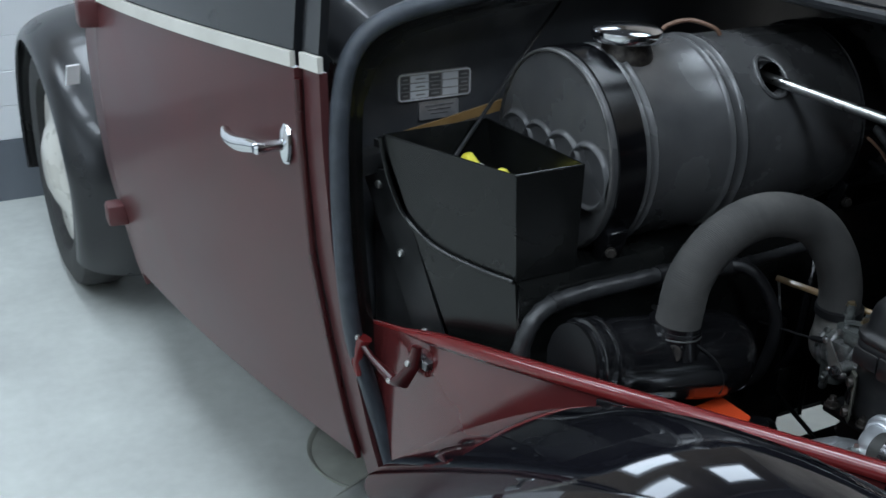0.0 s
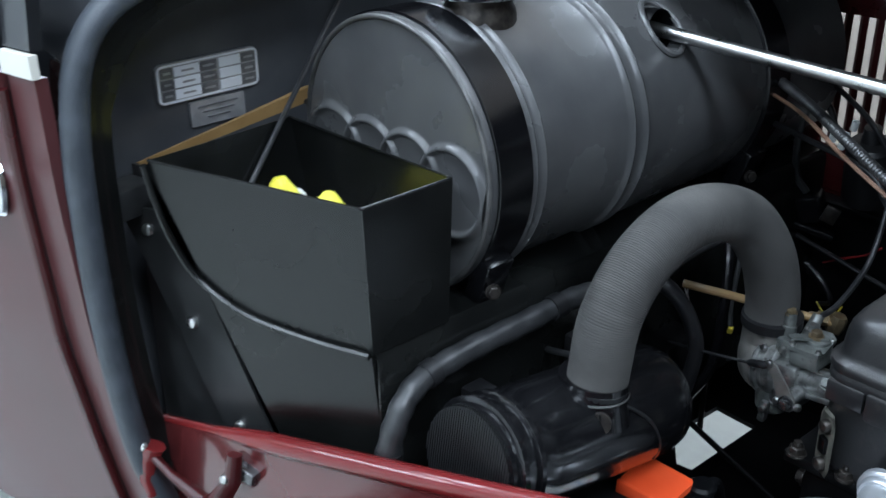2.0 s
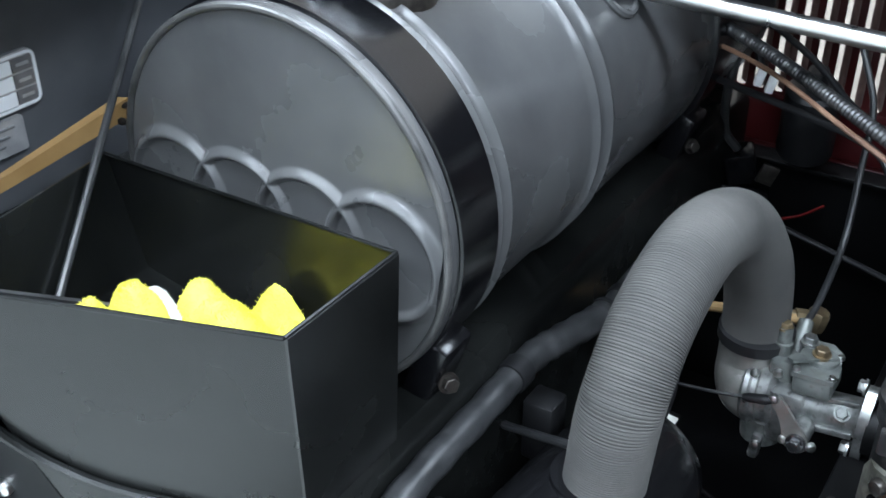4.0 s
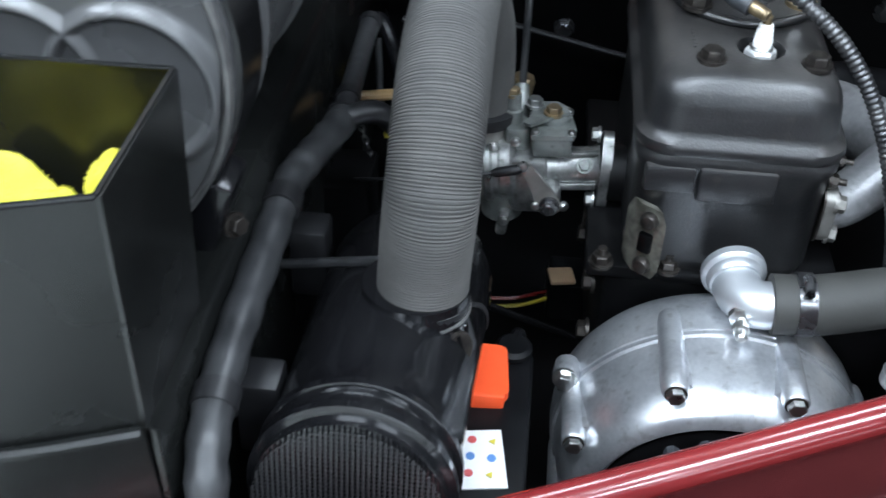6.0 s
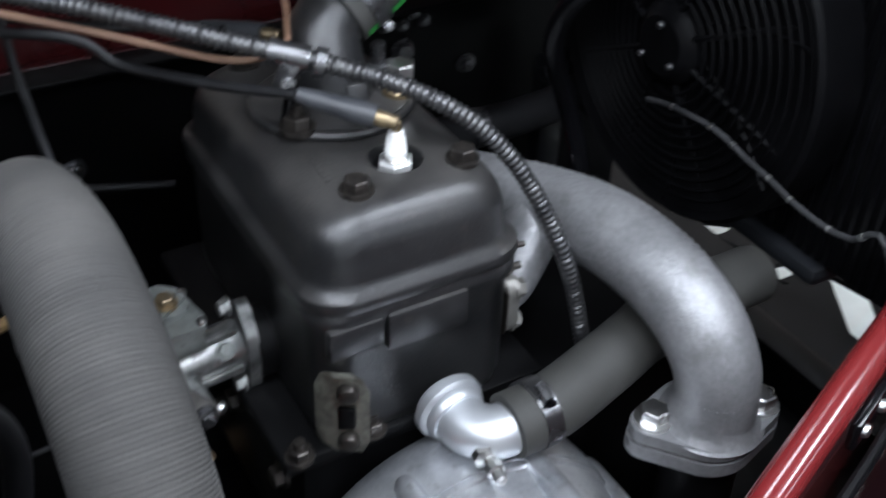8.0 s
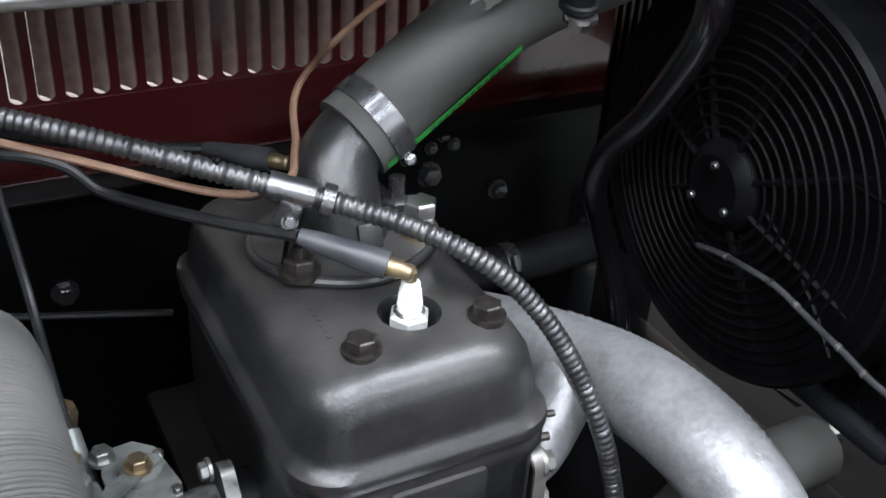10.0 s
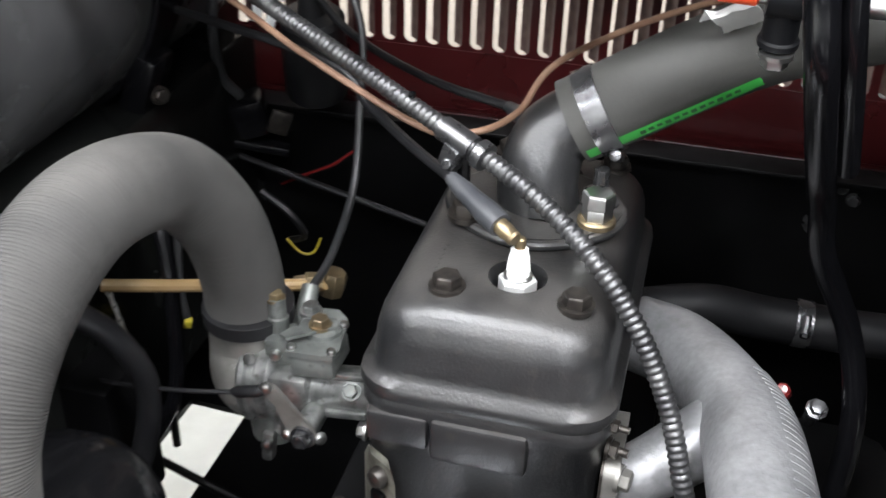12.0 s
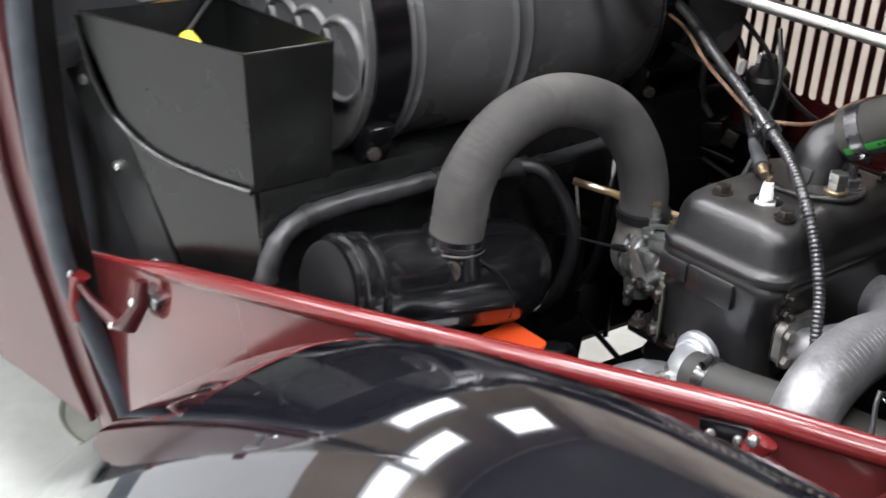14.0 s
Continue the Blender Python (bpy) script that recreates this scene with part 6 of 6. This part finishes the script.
part("cover_flap", block((0.053, 0.004, 0.016), (-0.1800, -0.1660, 0.547), (0, 4, 5), 0.0015), ORANGE, bat)
tanbox = thing("cardboard_tab", (-0.10, 0.10, 0.45), "tan tab on a small dark box", "tab")
part("small_box", block((0.05, 0.05, 0.05), (-0.094, 0.168, 0.372), bevel=0.004), PLASTIC, tanbox)
part("tab", block((0.026, 0.028, 0.005), (-0.106, 0.150, 0.404), (-8, 0, 10), 0.002), TAN, tanbox)

# radiator, fan and its tube
rad = thing("radiator", (0.34, MID, 0.35), "black radiator across the front of the bay", "radiator")
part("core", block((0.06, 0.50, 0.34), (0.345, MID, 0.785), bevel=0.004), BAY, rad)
for s, h, y0, y1 in ((0.607, 0.016, -0.085, 0.28), (0.965, 0.05, -0.24, 0.28)):
    part("header", block((0.08, y1 - y0, h), (0.345, (y0 + y1) / 2, s), bevel=0.006), BODY_BLACK, rad)
for s in (-0.24, 0.31):
    part("leg", block((0.03, 0.02, 0.26), (0.345, s, 0.475), bevel=0.003), BODY_BLACK, rad)
for i in range(50):
    fin = block((0.004, 0.0035, 0.33), (0.3135, -0.215 + 0.0098 * i, 0.785))
    if i == 0:
        fin0 = part("fin", fin, STRAP, rad)
    else:
        fin.free()
        again(fin0, Matrix.Translation((0, 0.0098 * i, 0)))
fan = thing("cooling_fan", (0.28, 0.04, 0.59), "black electric cooling fan with a ringed guard", "fan")
FC = Vector((0.255, 0.056, 0.748))
for k in range(13):
    r = 0.030 + 0.0083 * k
    ringp = [FC + Vector((0.012 * (r / 0.15) ** 2, r * math.cos(a), r * math.sin(a))) for a in (2 * math.pi * j / 60 for j in range(61))]
    part("guard_ring", sweep(ringp, 0.0014, 6, caps=False), FANBLACK, fan)
for k in range(8):
    a = 2 * math.pi * k / 8 + 0.3
    part("spoke", sweep([FC + Vector((0, 0.025 * math.cos(a), 0.025 * math.sin(a))), FC + Vector((0.012, 0.133 * math.cos(a), 0.133 * math.sin(a)))], 0.0028, 6), FANBLACK, fan)
part("motor", lathe([(0.0, 0), (0.022, 0.0), (0.030, 0.006), (0.033, 0.014), (0.033, 0.045)], FC + Vector((-0.008, 0, 0)), (1, 0, 0), 30), FANBLACK, fan)
part("shroud", lathe([(0.132, 0.008), (0.136, 0.006), (0.139, 0.010), (0.139, 0.045), (0.134, 0.045)], FC, (1, 0, 0), 60), FANBLACK, fan)
for k in range(7):
    a = 2 * math.pi * k / 7
    rows = []
    for i in range(5):
        r = 0.035 + 0.094 * i / 4
        w = 0.025 + 0.02 * i / 4
        rows.append([FC + Vector((0.020 + 0.012 * s, r * math.cos(a + s * w / r / 2 + 0.25 * i / 4), r * math.sin(a + s * w / r / 2 + 0.25 * i / 4))) for s in (-1, 0, 1)])
    part("blade", grid(rows, thick=0.002), FANBLACK, fan)
for p in ((0.2455, 0.072, 0.735), (0.2455, 0.040, 0.738), (0.2455, 0.056, 0.764)):
    screw(p, (-1, 0, 0), 0.003, CLAMP, fan)
lw = spline([(0.243, 0.054, 0.706), (0.240, 0.030, 0.714), (0.238, 0.005, 0.719), (0.238, -0.024, 0.721), (0.238, -0.054, 0.716), (0.238, -0.082, 0.712), (0.238, -0.102, 0.708), (0.238, -0.131, 0.707), (0.238, -0.150, 0.711), (0.238, -0.174, 0.720), (0.27, -0.20, 0.60)], 48)
part("fan_wire", sweep(lw, 0.0021, 8), LOOM, fan, "thin dark wire with highlights put on as bright bands")
# short bright bands that paint the highlights along the wire
for k in (5, 11, 14, 19, 23, 28, 33, 38):
    part("wire_glint", sweep([lw[k], lw[k].lerp(lw[k + 1], 0.4)], 0.0025, 8), STEEL, fan)
sup = thing("support_tube", (0.2, 0.05, 0.55), "bent black support tube before the fan", "tube")
part("tube", sweep(spline([(0.118, -0.043, 0.985), (0.125, -0.040, 0.94), (0.133, -0.034, 0.900), (0.147, 0.012, 0.836), (0.1585, 0.056, 0.790), (0.168, 0.076, 0.750), (0.196, 0.086, 0.690), (0.210, 0.079, 0.629), (0.21, 0.075, 0.55)], 72), 0.0078, 14), STRAP, sup)
part("second_tube", sweep([(0.133, -0.038, 0.985), (0.140, -0.034, 0.93), (0.147, -0.026, 0.895), (0.160, 0.018, 0.836)], 0.006, 12), STRAP, sup)
part("foot", block((0.05, 0.04, 0.008), (0.21, 0.075, 0.552), bevel=0.002), STRAP, sup)
hose3 = thing("heater_hose", (0.15, 0.18, 0.61), "black rubber hose with a steel clamp", "hose")
part("hose", sweep(spline([(0.055, 0.160, 0.631), (0.11, 0.180, 0.634), (0.160, 0.192, 0.624), (0.249, 0.193, 0.625), (0.31, 0.20, 0.632)], 30), 0.0165, 18), HOSEBLACK, hose3)
clamp_band((0.182, 0.193, 0.624), (1, 0.02, -0.02), 0.0168, 0.012, hose3, (0.1, -0.8, 0.5))
coil = thing("ignition_coil", (-0.30, 0.28, 0.72), "dark cylindrical ignition coil by the far wall", "coil")
part("can", lathe([(0.026, 0), (0.028, 0.004), (0.028, 0.075), (0.024, 0.080), (0.012, 0.082), (0.010, 0.10), (0, 0.101)], (-0.245, 0.335, 0.690), (0.05, -0.2, 0.95), 26), BLACKRUB, coil)
part("bracket", block((0.05, 0.016, 0.034), (-0.245, 0.348, 0.715), bevel=0.003), STRAP, coil)
conn = thing("wire_connector", (-0.30, 0.36, 0.745), "small white plastic wire connectors by the far wall", "connector")
for px, py, pz, h in ((-0.306, 0.352, 0.752, 0.020), (-0.294, 0.356, 0.747, 0.024), (-0.285, 0.360, 0.768, 0.014)):
    part("housing", block((0.009, 0.008, h), (px, py, pz), (10, 12, 20), 0.002), LABELW, conn)
part("harness", sweep(spline([(-0.33, 0.345, 0.80), (-0.315, 0.35, 0.785), (-0.306, 0.352, 0.764)], 12), 0.0045, 8), BLACKRUB, conn)
relay = thing("relay", (-0.30, 0.31, 0.66), "dark relay with a curved cable by the far wall", "relay")
part("body", block((0.032, 0.030, 0.036), (-0.300, 0.310, 0.672), (8, -14, 20), 0.004), STRAP, relay)
part("cable", sweep(spline([(-0.312, 0.290, 0.800), (-0.318, 0.288, 0.760), (-0.316, 0.292, 0.715), (-0.303, 0.300, 0.692)], 24), 0.0045, 10), LOOM, relay)
part("foot", block((0.06, 0.04, 0.008), (-0.30, 0.325, 0.640), (0, 10, 15), 0.002), STRAP, relay)
part("tan_plate", block((0.018, 0.004, 0.022), (-0.268, 0.30, 0.672), (0, 20, 25), 0.001), OLDBOLT, relay)
under = thing("under_rods", (-0.37, 0.10, 0.36), "thin dark rods low in the bay beside the engine", "rods")
part("cross_rod", sweep([(-0.47, 0.111, 0.496), (-0.43, 0.106, 0.486), (-0.25, 0.085, 0.440), (-0.088, 0.066, 0.399)], 0.0036, 8), BAY, under)
part("upright_rod", sweep([(-0.352, 0.20, 0.362), (-0.352, 0.20, 0.44)], 0.004, 8), BAY, under)
